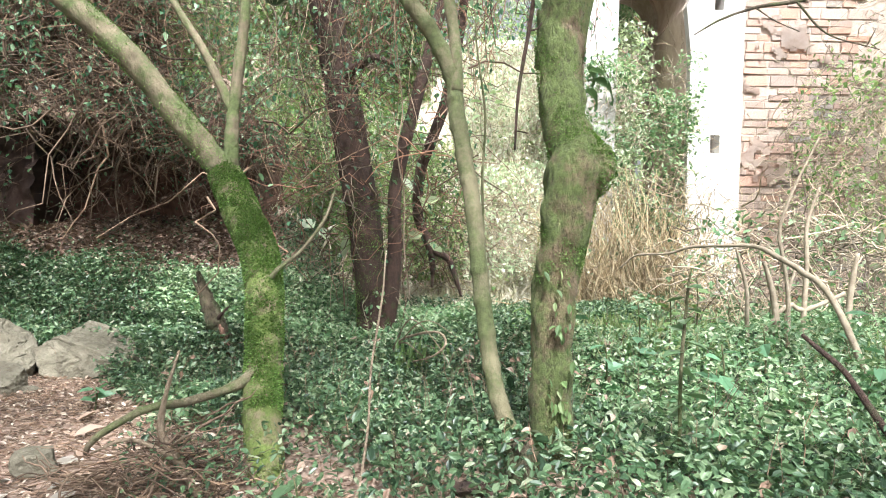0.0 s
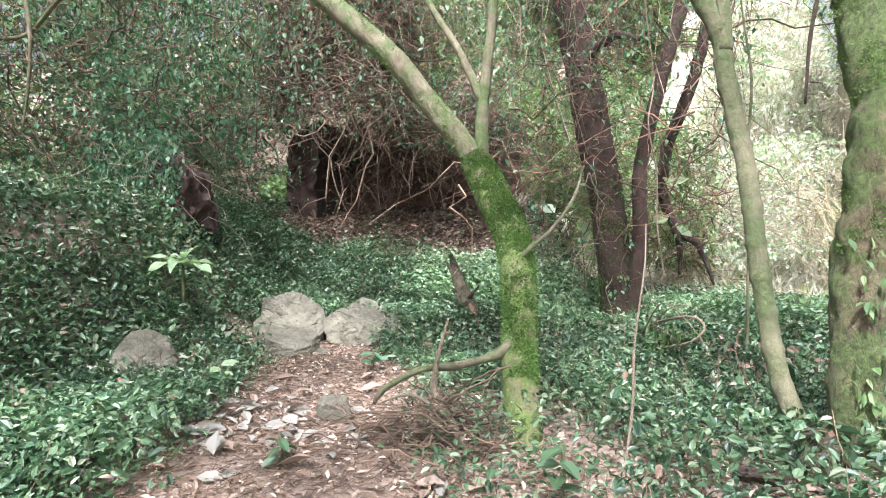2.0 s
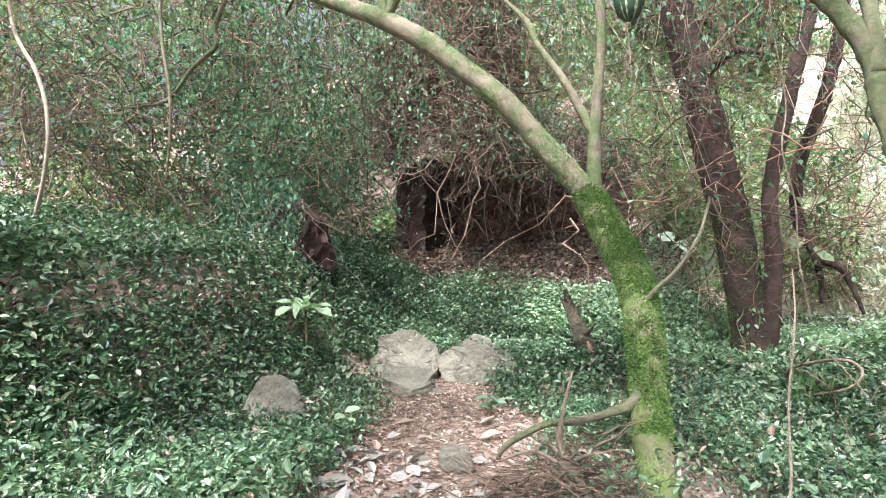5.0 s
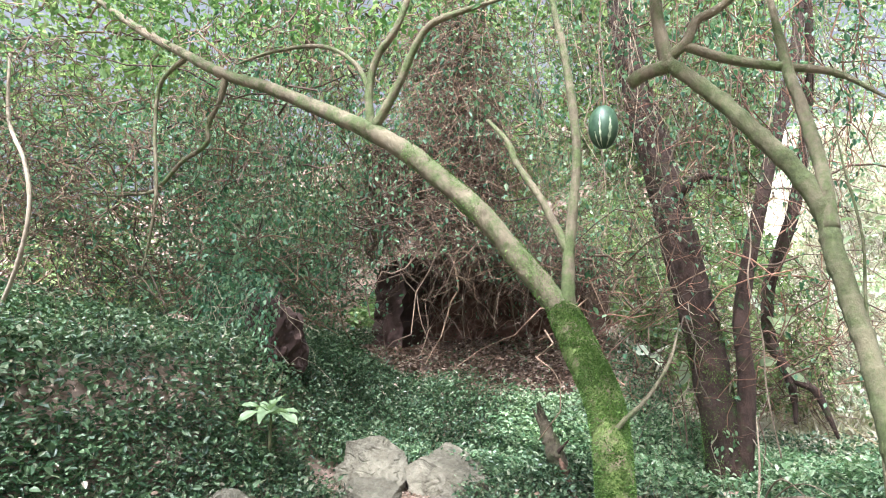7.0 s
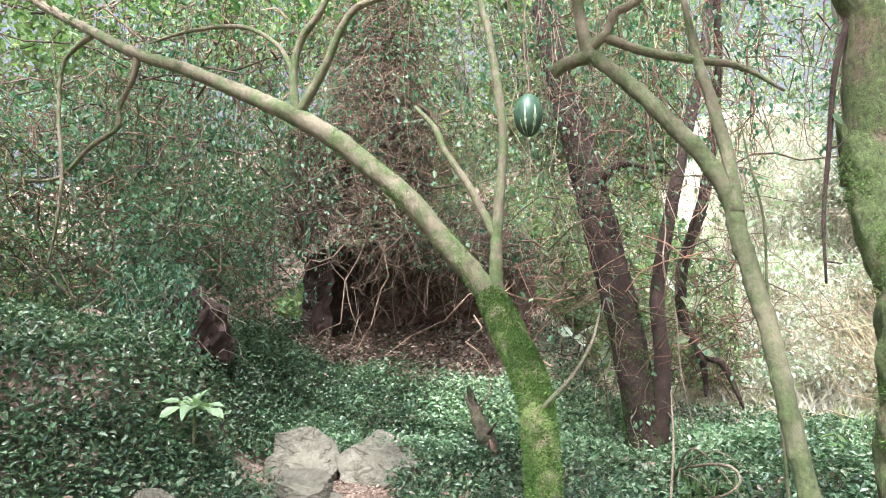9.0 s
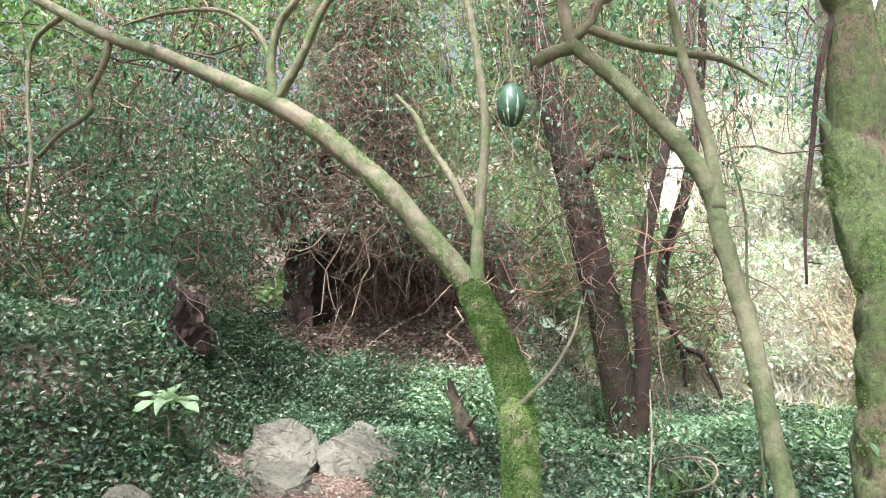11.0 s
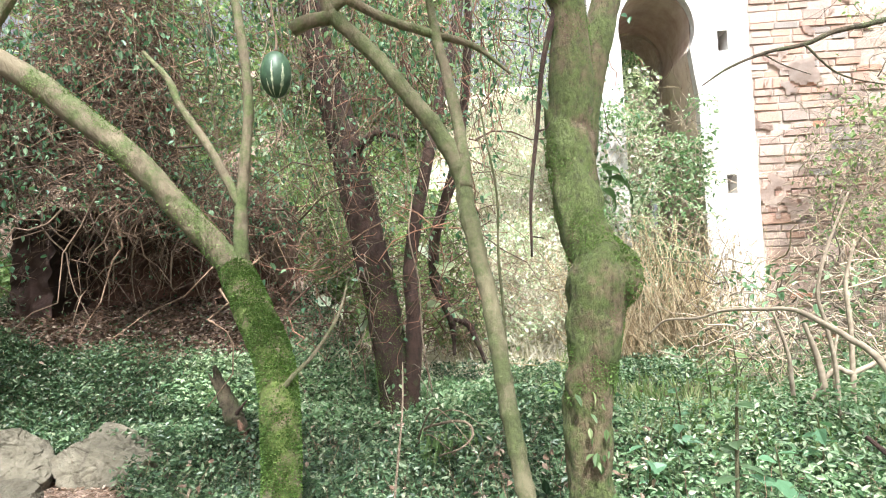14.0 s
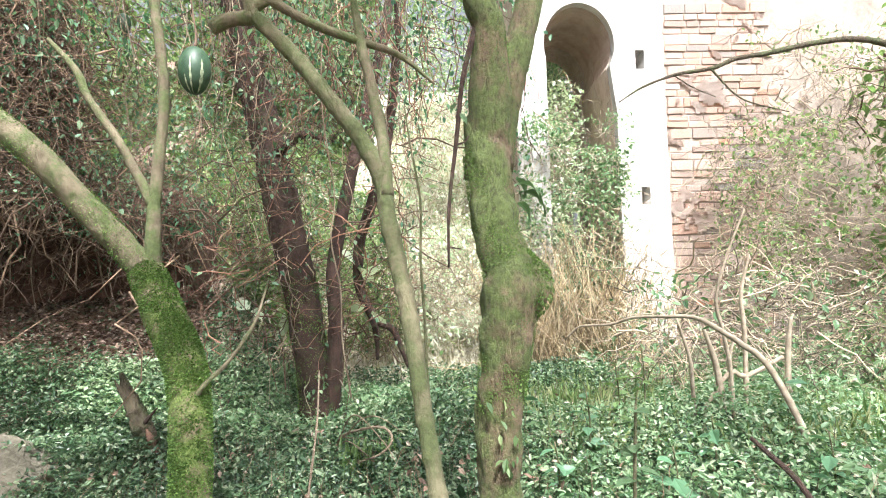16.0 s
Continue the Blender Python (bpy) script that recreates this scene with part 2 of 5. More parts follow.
def wave3(p, f, seed=0.0):
    """Smooth pseudo-noise of about -1 to 1, for arrays of places."""
    x, y, z = p[:, 0] * f + seed, p[:, 1] * f + seed * 1.7, p[:, 2] * f - seed
    return (np.sin(1.3 * x + 1.9 * np.sin(0.9 * y + 0.5 * z)) + np.sin(1.1 * y + 1.7 * np.sin(1.2 * z + 0.7 * x)) + np.sin(1.4 * z + 1.5 * np.sin(1.05 * x - 0.8 * y))) / 3


def S(a):
    a = np.clip(a, 0, 1)
    return a * a * (3 - 2 * a)


def height(x, y):
    """The ground's height at x, y (arrays)."""
    x, y = np.asarray(x, float), np.asarray(y, float)
    h = 0.30 * S((x + 0.8) / 1.6) * (1 - 0.75 * S((y - 4.5) / 4))
    edge = -3.65 - 0.52 * np.clip(y - 3.4, 0, 3.2)
    h = h + 1.35 * S((edge - x) / 1.6) * (1 - 0.5 * S((1.8 - y) / 2.5)) + 0.5 * S((edge - 1.5 - x) / 4)
    back = S((-1.3 - x) / 1.6) * (1 - S((edge - x) / 1.6))
    h = h + back * (0.72 * S((y - 6.2) / 1.5) + 0.75 * S((y - 7.5) / 2.2))
    h = h + (0.10 * np.clip(y - 8.6, 0, 2) + 0.42 * np.clip(y - 10.2, 0, 16) + 0.40 * np.clip(y - 12.0, 0, 8)) * S((3.3 - x) / 1.3) * S((y - 8.4) / 2)
    h = h - 0.10 * S((y - 3.6) / 1.5) * (1 - S((y - 6.0) / 1.0)) * S((-1.8 - x) / 1)
    h = h + 0.035 * np.sin(2.3 * x + 1.1 * y) * np.sin(1.9 * y - 0.7 * x) + 0.018 * np.sin(6.1 * x + 2 * np.sin(4 * y)) * np.sin(5.3 * y)
    return h


def gz(x, y):
    return float(height(x, y))


def path_dist(x, y):
    """Distance from the middle line of the trodden path."""
    x, y = np.asarray(x, float), np.asarray(y, float)
    best = np.full(x.shape, 99.0)
    line = [(-0.6, -1.5), (-1.35, 1.2), (-2.1, 2.9), (-2.9, 4.1), (-3.6, 4.9)]
    for (ax, ay), (bx, by) in zip(line, line[1:]):
        u = np.clip(((x - ax) * (bx - ax) + (y - ay) * (by - ay)) / ((bx - ax) ** 2 + (by - ay) ** 2), 0, 1)
        best = np.minimum(best, np.hypot(x - ax - u * (bx - ax), y - ay - u * (by - ay)))
    return best + 0.14 * np.sin(3.1 * x + 2 * y) * np.sin(2.7 * y)


LEAF6 = np.array([(0, 0, 0), (0.27, 0.28, 0.05), (0.22, 0.66, 0.03), (0, 1, -0.12), (-0.22, 0.66, 0.03), (-0.27, 0.28, 0.05)])
FACE6 = np.array([(0, 1, 2, 3), (0, 3, 4, 5)])
CURL = np.array([(0, 0, 0), (0.20, 0.30, 0.14), (0.15, 0.64, 0.17), (0.03, 1, 0.04), (-0.21, 0.60, 0.13), (-0.15, 0.28, 0.08)])
BLADE = np.array([(-0.02, 0, 0), (0.02, 0, 0), (0.012, 0.55, 0.03), (0.0, 1, -0.08), (-0.012, 0.55, 0.03), (-0.018, 0.3, 0.02)])


def leaves(name, place, size, yaw=None, pitch=None, roll=None, form=LEAF6, wide=1.0):
    """Many leaves as one mesh. pitch: 0 lies flat, 90 stands up, -90 hangs."""
    n = len(place)
    yaw = rng.uniform(0, 2 * np.pi, n) if yaw is None else yaw
    pitch = rng.normal(-0.25, 0.45, n) if pitch is None else pitch
    roll = rng.normal(0, 0.5, n) if roll is None else roll
    cy, sy, cp, sp, cr, sr = np.cos(yaw), np.sin(yaw), np.cos(pitch), np.sin(pitch), np.cos(roll), np.sin(roll)
    ahead = np.stack([-sy * cp, cy * cp, sp], 1)
    side0 = np.stack([cy, sy, np.zeros(n)], 1)
    up0 = np.cross(side0, ahead)
    side = side0 * cr[:, None] + up0 * sr[:, None]
    up = np.cross(side, ahead)
    f = form * np.array([wide, 1, 1])
    v = place[:, None, :] + size[:, None, None] * (f[None, :, 0:1] * side[:, None] + f[None, :, 1:2] * ahead[:, None] + f[None, :, 2:3] * up[:, None])
    faces = FACE6[None] + (np.arange(n) * len(form))[:, None, None]
    return mesh_np(name, v.reshape(-1, 3), faces.reshape(-1, 4))


def strands(name, start, end, sag, radius, wiggle=0.05, steps=7, sides=3):
    """Many thin bent twigs as one mesh, from start to end, with their middle pushed by sag."""
    n = len(start)
    u = np.linspace(0, 1, steps)[None, :, None]
    mid = (start + end) / 2 + sag
    p = (1 - u) ** 2 * start[:, None] + 2 * u * (1 - u) * mid[:, None] + u ** 2 * end[:, None]
    length = np.linalg.norm(end - start, axis=1)
    kick = rng.normal(0, 1, (n, steps, 3)) * (wiggle * length)[:, None, None]
    kick[:, 0] = 0
    p = p + kick
    d = np.gradient(p, axis=1)
    d /= np.linalg.norm(d, axis=2, keepdims=True) + 1e-9
    ref = np.where(np.abs(d[..., 2:3]) > 0.8, np.array([1.0, 0, 0]), np.array([0, 0, 1.0]))
    a = np.cross(d, ref)
    a /= np.linalg.norm(a, axis=2, keepdims=True) + 1e-9
    b = np.cross(d, a)
    r = radius[:, None] * np.linspace(1, 0.4, steps)[None]
    ring = [p + r[..., None] * (a * np.cos(k * 2 * np.pi / sides) + b * np.sin(k * 2 * np.pi / sides)) for k in range(sides)]
    v = np.stack(ring, 2).reshape(-1, 3)
    base = (np.arange(n) * steps * sides)[:, None, None] + (np.arange(steps - 1) * sides)[None, :, None]
    k = np.arange(sides)[None, None, :]
    k2 = (k + 1) % sides
    f = np.stack([base + k, base + k2, base + k2 + sides, base + k + sides], -1).reshape(-1, 4)
    return mesh_np(name, v, f, True), p


def limb_path(points, step=0.05):
    """Smooth (x, y, z, r) rows along a limb's bends."""
    p = np.array(points, float)
    q = np.vstack([2 * p[0] - p[1], p, 2 * p[-1] - p[-2]])
    rows = []
    for i in range(1, len(q) - 2):
        k = max(2, int(np.linalg.norm(q[i + 1, :3] - q[i, :3]) / step))
        for u in np.linspace(0, 1, k, endpoint=False):
            a, b, c, d = q[i - 1], q[i], q[i + 1], q[i + 2]
            rows.append(0.5 * (2 * b + (c - a) * u + (2 * a - 5 * b + 4 * c - d) * u * u + (3 * b - a - 3 * c + d) * u ** 3))
    rows.append(p[-1])
    return np.array(rows)


def limb(name, points, sides=14, lump=0.07, ring=0.0, step=0.05, seed=0.0, fine=0.0):
    """A tapering, slightly lumpy limb; ring: raised rings of old leaf scars."""
    rows = limb_path(points, step)
    p, r = rows[:, :3], np.maximum(rows[:, 3], 0.003)
    d = np.gradient(p, axis=0)
    d /= np.linalg.norm(d, axis=1, keepdims=True) + 1e-9
    a = np.cross(d[0], (0.3, 1, 0.2))
    verts = []
    along = np.concatenate([[0], np.cumsum(np.linalg.norm(np.diff(p, axis=0), axis=1))])
    ang = np.arange(sides) * 2 * np.pi / sides
    for i in range(len(p)):
        a = a - d[i] * np.dot(a, d[i])
        a /= np.linalg.norm(a)
        b = np.cross(d[i], a)
        way = np.cos(ang)[:, None] * a + np.sin(ang)[:, None] * b
        q = p[i] + way * r[i]
        g = 1 + lump * wave3(q, 6 / max(0.04, r[i] * 6), seed) + 0.6 * lump * wave3(q, 22, seed + 3)
        if fine:
            g = g + fine * (wave3(q * np.array([1, 1, 0.45]), 45, seed) + 0.7 * np.abs(wave3(q, 80, seed + 1)))
        if ring:
            g = g + ring * (np.exp(-((along[i] % 0.17) - 0.05) ** 2 / 0.0003))
        verts.append(p[i] + way * (r[i] * g)[:, None])
    v = np.vstack(verts + [p[:1], p[-1:]])
    n = len(p)
    k = np.arange(sides)
    quads = np.concatenate([np.stack([i * sides + k, i * sides + (k + 1) % sides, (i + 1) * sides + (k + 1) % sides, (i + 1) * sides + k], 1) for i in range(n - 1)])
    me = bpy.data.meshes.new(name)
    faces = quads.tolist() + [[n * sides, (j + 1) % sides, j] for j in range(sides)] + [[n * sides + 1, (n - 1) * sides + j, (n - 1) * sides + (j + 1) % sides] for j in range(sides)]
    me.from_pydata(v.tolist(), [], faces)
    me.polygons.foreach_set("use_smooth", np.full(len(me.polygons), True))
    return me


def thing(name, label, category, group="", kind=""):
    e = new(name)
    e.empty_display_size = 0.1
    return tagged(e, label, category, group, kind)


def cloud(n, lo, hi, clump=1.3, level=0.0, seed=0.0):
    """n places in a box, gathered in clumps with gaps."""
    lo, hi = np.array(lo, float), np.array(hi, float)
    out = []
    have = 0
    while have < n:
        p = rng.uniform(lo, hi, (n * 2, 3))
        keep = wave3(p, clump, seed) + 0.5 * wave3(p, clump * 2.7, seed + 5) > level + rng.normal(0, 0.15, len(p))
        p = p[keep]
        out.append(p)
        have += len(p)
    return np.vstack(out)[:n]


def broad_leaf(base, size, yaw, rise, droop, wide):
    """One broad leaf: folded along its midrib and bending down towards the tip."""
    rows, verts = 9, []
    at, pitch = np.zeros(2), rise
    for k in range(rows):
        u = k / (rows - 1)
        half = wide * size * (math.sin(math.pi * min(1.0, u ** 0.8)) ** 0.8 if 0 < u < 1 else 0.012)
        wave = 0.05 * size * math.sin(9 * u + yaw)
        for e in (-1, -0.5, 0, 0.5, 1):
            side, up = e * half, abs(e) * half * 0.35 + wave * e * abs(e)
            x, z = at[0] - up * math.sin(pitch), at[1] + up * math.cos(pitch)
            verts.append((base[0] - math.sin(yaw) * x + math.cos(yaw) * side, base[1] + math.cos(yaw) * x + math.sin(yaw) * side, base[2] + z))
        at = at + size / (rows - 1) * np.array((math.cos(pitch), math.sin(pitch)))
        pitch -= droop / (rows - 1)
    faces = [(k * 5 + e, k * 5 + e + 1, k * 5 + e + 6, k * 5 + e + 5) for k in range(rows - 1) for e in range(4)]
    return mesh_np("leaf", np.array(verts), np.array(faces), True)


# ---- ground ----


def build_ground():
    near_x = np.arange(-9, 6.01, 0.09)
    near_y = np.arange(-3, 13.01, 0.09)
    far = np.array([1, 2, 4, 7, 12, 20, 40, 80, 160, 400.0])
    xs = np.concatenate([(near_x[0] - far)[::-1], near_x, near_x[-1] + far])
    ys = np.concatenate([(near_y[0] - far)[::-1], near_y, near_y[-1] + far])
    gx, gy = np.meshgrid(xs, ys)
    z = height(gx, gy)
    v = np.stack([gx, gy, z], -1).reshape(-1, 3)
    nx, ny = len(xs), len(ys)
    i, j = np.meshgrid(np.arange(nx - 1), np.arange(ny - 1))
    a = (j * nx + i).ravel()
    ob = obj("ground", mesh_np("ground", v, np.stack([a, a + 1, a + nx + 1, a + nx], 1), True), SOIL)
    tagged(ob, "bare brown earth of a trodden woodland path", "ground", kind="structure")


build_ground()


def ground_points(n, lo, hi, rule):
    """n places on the ground in a rectangle, kept with the chance that rule gives."""
    out, have = [], 0
    while have < n:
        x, y = rng.uniform(lo[0], hi[0], n * 2), rng.uniform(lo[1], hi[1], n * 2)
        keep = rng.uniform(0, 1, n * 2) < rule(x, y)
        out.append(np.stack([x[keep], y[keep]], 1))
        have += keep.sum()
    p = np.vstack(out)[:n]
    return np.column_stack([p, height(p[:, 0], p[:, 1])])


def hollow_mask(x, y):
    """1 where the bare leaf-strewn floor of the hollow lies."""
    return S((y - 7.35 - 0.2 * np.sin(2 * x)) / 0.35) * S((-2.4 - x) / 0.6) * S((x + 7.2) / 0.6)


def bare_mask(x, y):
    """1 on the leaf-strewn ground round the crooked tree's foot."""
    return S((0.85 - np.hypot((x - 0.15) * 0.8, y - 2.75)) / 0.3)


def ivy_rule(x, y):
    d = path_dist(x, y)
    k = S((d - 0.45) / 0.45)
    k = k * (1 - 0.96 * hollow_mask(x, y))
    litter = S((1.25 - np.hypot(x + 1.25, (y - 2.7) * 0.8)) / 0.5) * 0.8
    k = k * (1 - litter)
    k = k * (1 - S((0.75 - np.hypot(x + 4.35, y - 5.1)) / 0.3)) * (1 - 0.15 * S((0.4 - np.hypot(x + 4.6, y - 3.85)) / 0.2))
    front = S((2.6 - y) / 0.6) * S((x + 0.5) / 0.6) * 0.6
    k = k * (1 - S((0.6 - np.hypot(x + 3.45, y - 5.45)) / 0.25))
    k = k * (1 - 0.5 * bare_mask(x, y))
    return k * (1 - front)


def build_ground_cover():
    def lay(name, n, lo, hi, size, tall, rule=ivy_rule, label="dense dark green trailing plants covering the woodland floor", material=IVY):
        p = ground_points(n, lo, hi, rule)
        mound = 0.5 + 0.5 * wave3(p, 1.6, 2.0)
        p[:, 2] += rng.uniform(0, 1, n) ** 0.8 * tall * (0.35 + 0.9 * mound) + 0.01
        ob = obj(name, leaves(name, p, rng.uniform(0.6, 1.3, n) * size, pitch=rng.normal(-0.05, 0.55, n), roll=rng.normal(0, 0.6, n), wide=0.9), material)
        tagged(ob, label, "ground cover", kind="stuff")
    lay("ground_cover", 92000, (-4.6, 1.2), (3.2, 5.2), 0.043, 0.26)
    lay("ground_cover", 24000, (0.75, 2.4), (4.6, 6.5), 0.040, 0.45, label="weeds standing in the undergrowth, sunlight put into their pale colour", material=WEED)
    lay("ground_cover", 34000, (-7, -5.0), (7.5, 2.1), 0.085, 0.24)
    lay("ground_cover", 2600, (-4.6, 1.2), (3.2, 5.2), 0.08, 0.28)
    lay("ground_cover", 80000, (-7.5, 5.0), (2.9, 9.6), 0.057, 0.34)
    lay("ground_cover", 34000, (-6.6, 5.6), (-2.2, 7.8), 0.055, 0.46)
    lay("ground_cover", 44000, (-9, 0.5), (-3.6, 5.4), 0.066, 0.32, label="dark green trailing plants covering the earth bank")
    lay("ground_cover", 30000, (2.4, 2.0), (7.5, 10.5), 0.065, 0.5, label="leafy undergrowth before the old wall, coloured pale as if sunlit", material=WEED)
    # Lighter leaves in a round patch: a sun fleck put into their colour.
    lay("ground_cover", 15000, (-3.7, 6.2), (0.3, 8.8), 0.062, 0.48, lambda x, y: ivy_rule(x, y) * (0.2 + 0.8 * S((1.3 - np.hypot((x + 2.7) * 0.9, y - 7.1)) / 0.7) + 0.5 * S((x + 2.2) / 0.5)), "ground plants in lighter green to paint a sun fleck", WEED)
    lay("ground_cover", 3200, (-3.6, 6.3), (-2.0, 7.9), 0.06, 0.5, lambda x, y: ivy_rule(x, y) * S((0.85 - np.hypot(x + 2.85, y - 7.0)) / 0.5), "ground plants in pale green to paint the sun fleck's middle", PALE_LEAF)
    n = 16000
    p = ground_points(n, (-4.8, 0.6), (2.5, 5.7), lambda x, y: np.clip(1.15 - S((path_dist(x, y) - 0.6) / 1.2) + 0.9 * bare_mask(x, y), 0.12, 1))
    p[:, 2] += rng.uniform(0.004, 0.03, n)
    ob = obj("leaf_litter", leaves("leaf_litter", p, rng.uniform(0.015, 0.055, n), pitch=rng.normal(0, 0.3, n), roll=rng.normal(0, 0.5, n), form=CURL), DRY_LEAF)
    tagged(ob, "dry brown fallen leaves strewn over the path", "leaf litter", kind="stuff")
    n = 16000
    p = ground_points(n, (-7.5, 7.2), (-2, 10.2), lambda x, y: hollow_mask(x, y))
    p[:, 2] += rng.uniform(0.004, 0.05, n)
    ob = obj("leaf_litter", leaves("leaf_litter", p, rng.uniform(0.04, 0.10, n), pitch=rng.normal(0, 0.4, n)), SHADED_LEAF)
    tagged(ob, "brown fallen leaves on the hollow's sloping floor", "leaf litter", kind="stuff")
    n = 1800
    p = ground_points(n, (-6, 1.2), (3, 7.5), ivy_rule)
    p[:, 2] += rng.uniform(0.08, 0.26, n)
    ob = obj("leaf_litter", leaves("leaf_litter", p, rng.uniform(0.03, 0.08, n)), DRY_LEAF)
    tagged(ob, "dry leaves caught on the ground plants", "leaf litter", kind="stuff")
    n = 2200
    a = ground_points(n, (-6, 1.2), (3, 7.5), ivy_rule)
    b = a + np.column_stack([rng.normal(0, 0.12, n), rng.normal(0, 0.12, n), rng.uniform(0.15, 0.42, n)])
    me, _ = strands("plant_stem", a, b, rng.normal(0, 0.03, (n, 3)), rng.uniform(0.0015, 0.004, n), 0.03, 5)
    tagged(obj("plant_stem", me, TWIG), "thin brown stems among the ground plants", "stems", kind="stuff")
    n = 12000
    a = ground_points(n, (-4.6, 0.8), (-0.2, 5.4), lambda x, y: 1 - S((path_dist(x, y) - 0.5) / 1.0) * 0.8)
    a[:, 2] += 0.012
    ang = rng.uniform(0, 6.3, n)
    ln = rng.uniform(0.03, 0.14, n)
    b = a + np.stack([np.cos(ang) * ln, np.sin(ang) * ln, rng.uniform(-0.005, 0.02, n)], 1)
    me, _ = strands("twig_litter", a, b, np.zeros((n, 3)), rng.uniform(0.0012, 0.0035, n), 0.04, 4)
    tagged(obj("twig_litter", me, TWIG), "small broken twigs scattered over the path", "twigs", kind="stuff")


build_ground_cover()

# ---- trees ----


def moss_tufts(parent, points, n, size, keep):
    """Short moss blades on a limb's skin."""
    rows = limb_path(points, 0.02)
    i = rng.integers(0, len(rows) - 1, n)
    d = rows[i + 1, :3] - rows[i, :3]
    d /= np.linalg.norm(d, axis=1, keepdims=True) + 1e-9
    w = rng.normal(0, 1, (n, 3))
    w -= d * np.sum(w * d, 1, keepdims=True)
    w /= np.linalg.norm(w, axis=1, keepdims=True)
    u = rng.uniform(0, 1, (n, 1))
    at = rows[i] * (1 - u) + rows[i + 1] * u
    p = at[:, :3] + w * at[:, 3:4] * rng.uniform(0.99, 1.04, (n, 1))
    ok = wave3(p, 9.0, 1.0) + 0.5 * wave3(p, 25.0, 2.0) + rng.normal(0, 0.45, n) > keep
    p, w = p[ok], w[ok]
    m = len(p)
    yaw = np.arctan2(-w[:, 0], w[:, 1]) + rng.normal(0, 0.5, m)
    me = leaves("moss", p, rng.uniform(0.5, 1.2, m) * size, yaw=yaw, pitch=np.arcsin(np.clip(w[:, 2], -1, 1)) + rng.normal(-0.3, 0.5, m))
    obj("moss", me, MOSS, parent, "bright green moss growing on the bark")


MOSSY_TRUNK = [(-0.82, 3.02, -0.35, 0.125), (-0.88, 3.12, -0.12, 0.108), (-0.92, 3.2, 0.01, 0.100), (-1.01, 3.4, 0.27, 0.101), (-1.10, 3.65, 0.52, 0.106), (-1.21, 3.95, 0.85, 0.115), (-1.38, 4.3, 1.16, 0.126), (-1.68, 4.7, 1.48, 0.135), (-1.99, 5.1, 1.81, 0.135)]
MOSSY_LIMB = [(-1.93, 5.08, 1.72, 0.11), (-2.12, 5.06, 1.98, 0.106), (-2.39, 4.95, 2.34, 0.102), (-2.70, 4.8, 2.74, 0.103), (-3.1, 4.7, 3.11, 0.101), (-3.43, 4.6, 3.39, 0.098), (-3.84, 4.5, 3.65, 0.090), (-4.44, 4.4, 3.96, 0.080), (-5.17, 4.3, 4.32, 0.071), (-5.89, 4.2, 4.62, 0.065), (-6.69, 4.1, 5.07, 0.059), (-7.6, 4.0, 5.61, 0.054), (-8.6, 3.9, 6.3, 0.03)]


# Makes both crowns in view and unseen ones that only block light.
def crown(parent, lo, hi, n, size, material=None, seed=0.0, level=0.0):
    p = cloud(n, lo, hi, 1.1, level, seed)
    # gap cut along the sun's direction to let light onto a patch of ground plants
    off = p - np.array((-3.0, 7.1, 0.4))
    way = np.array(SUN_DIR)
    off = off - (off @ way)[:, None] * way
    p = p[np.linalg.norm(off, axis=1) > 1.2]
    n = len(p)
    obj("crown", leaves("crown", p, rng.uniform(0.6, 1.3, n) * size, pitch=rng.normal(-0.4, 0.5, n)), material or CROWN, parent, "loose small green leaves, crown and added shade canopy")


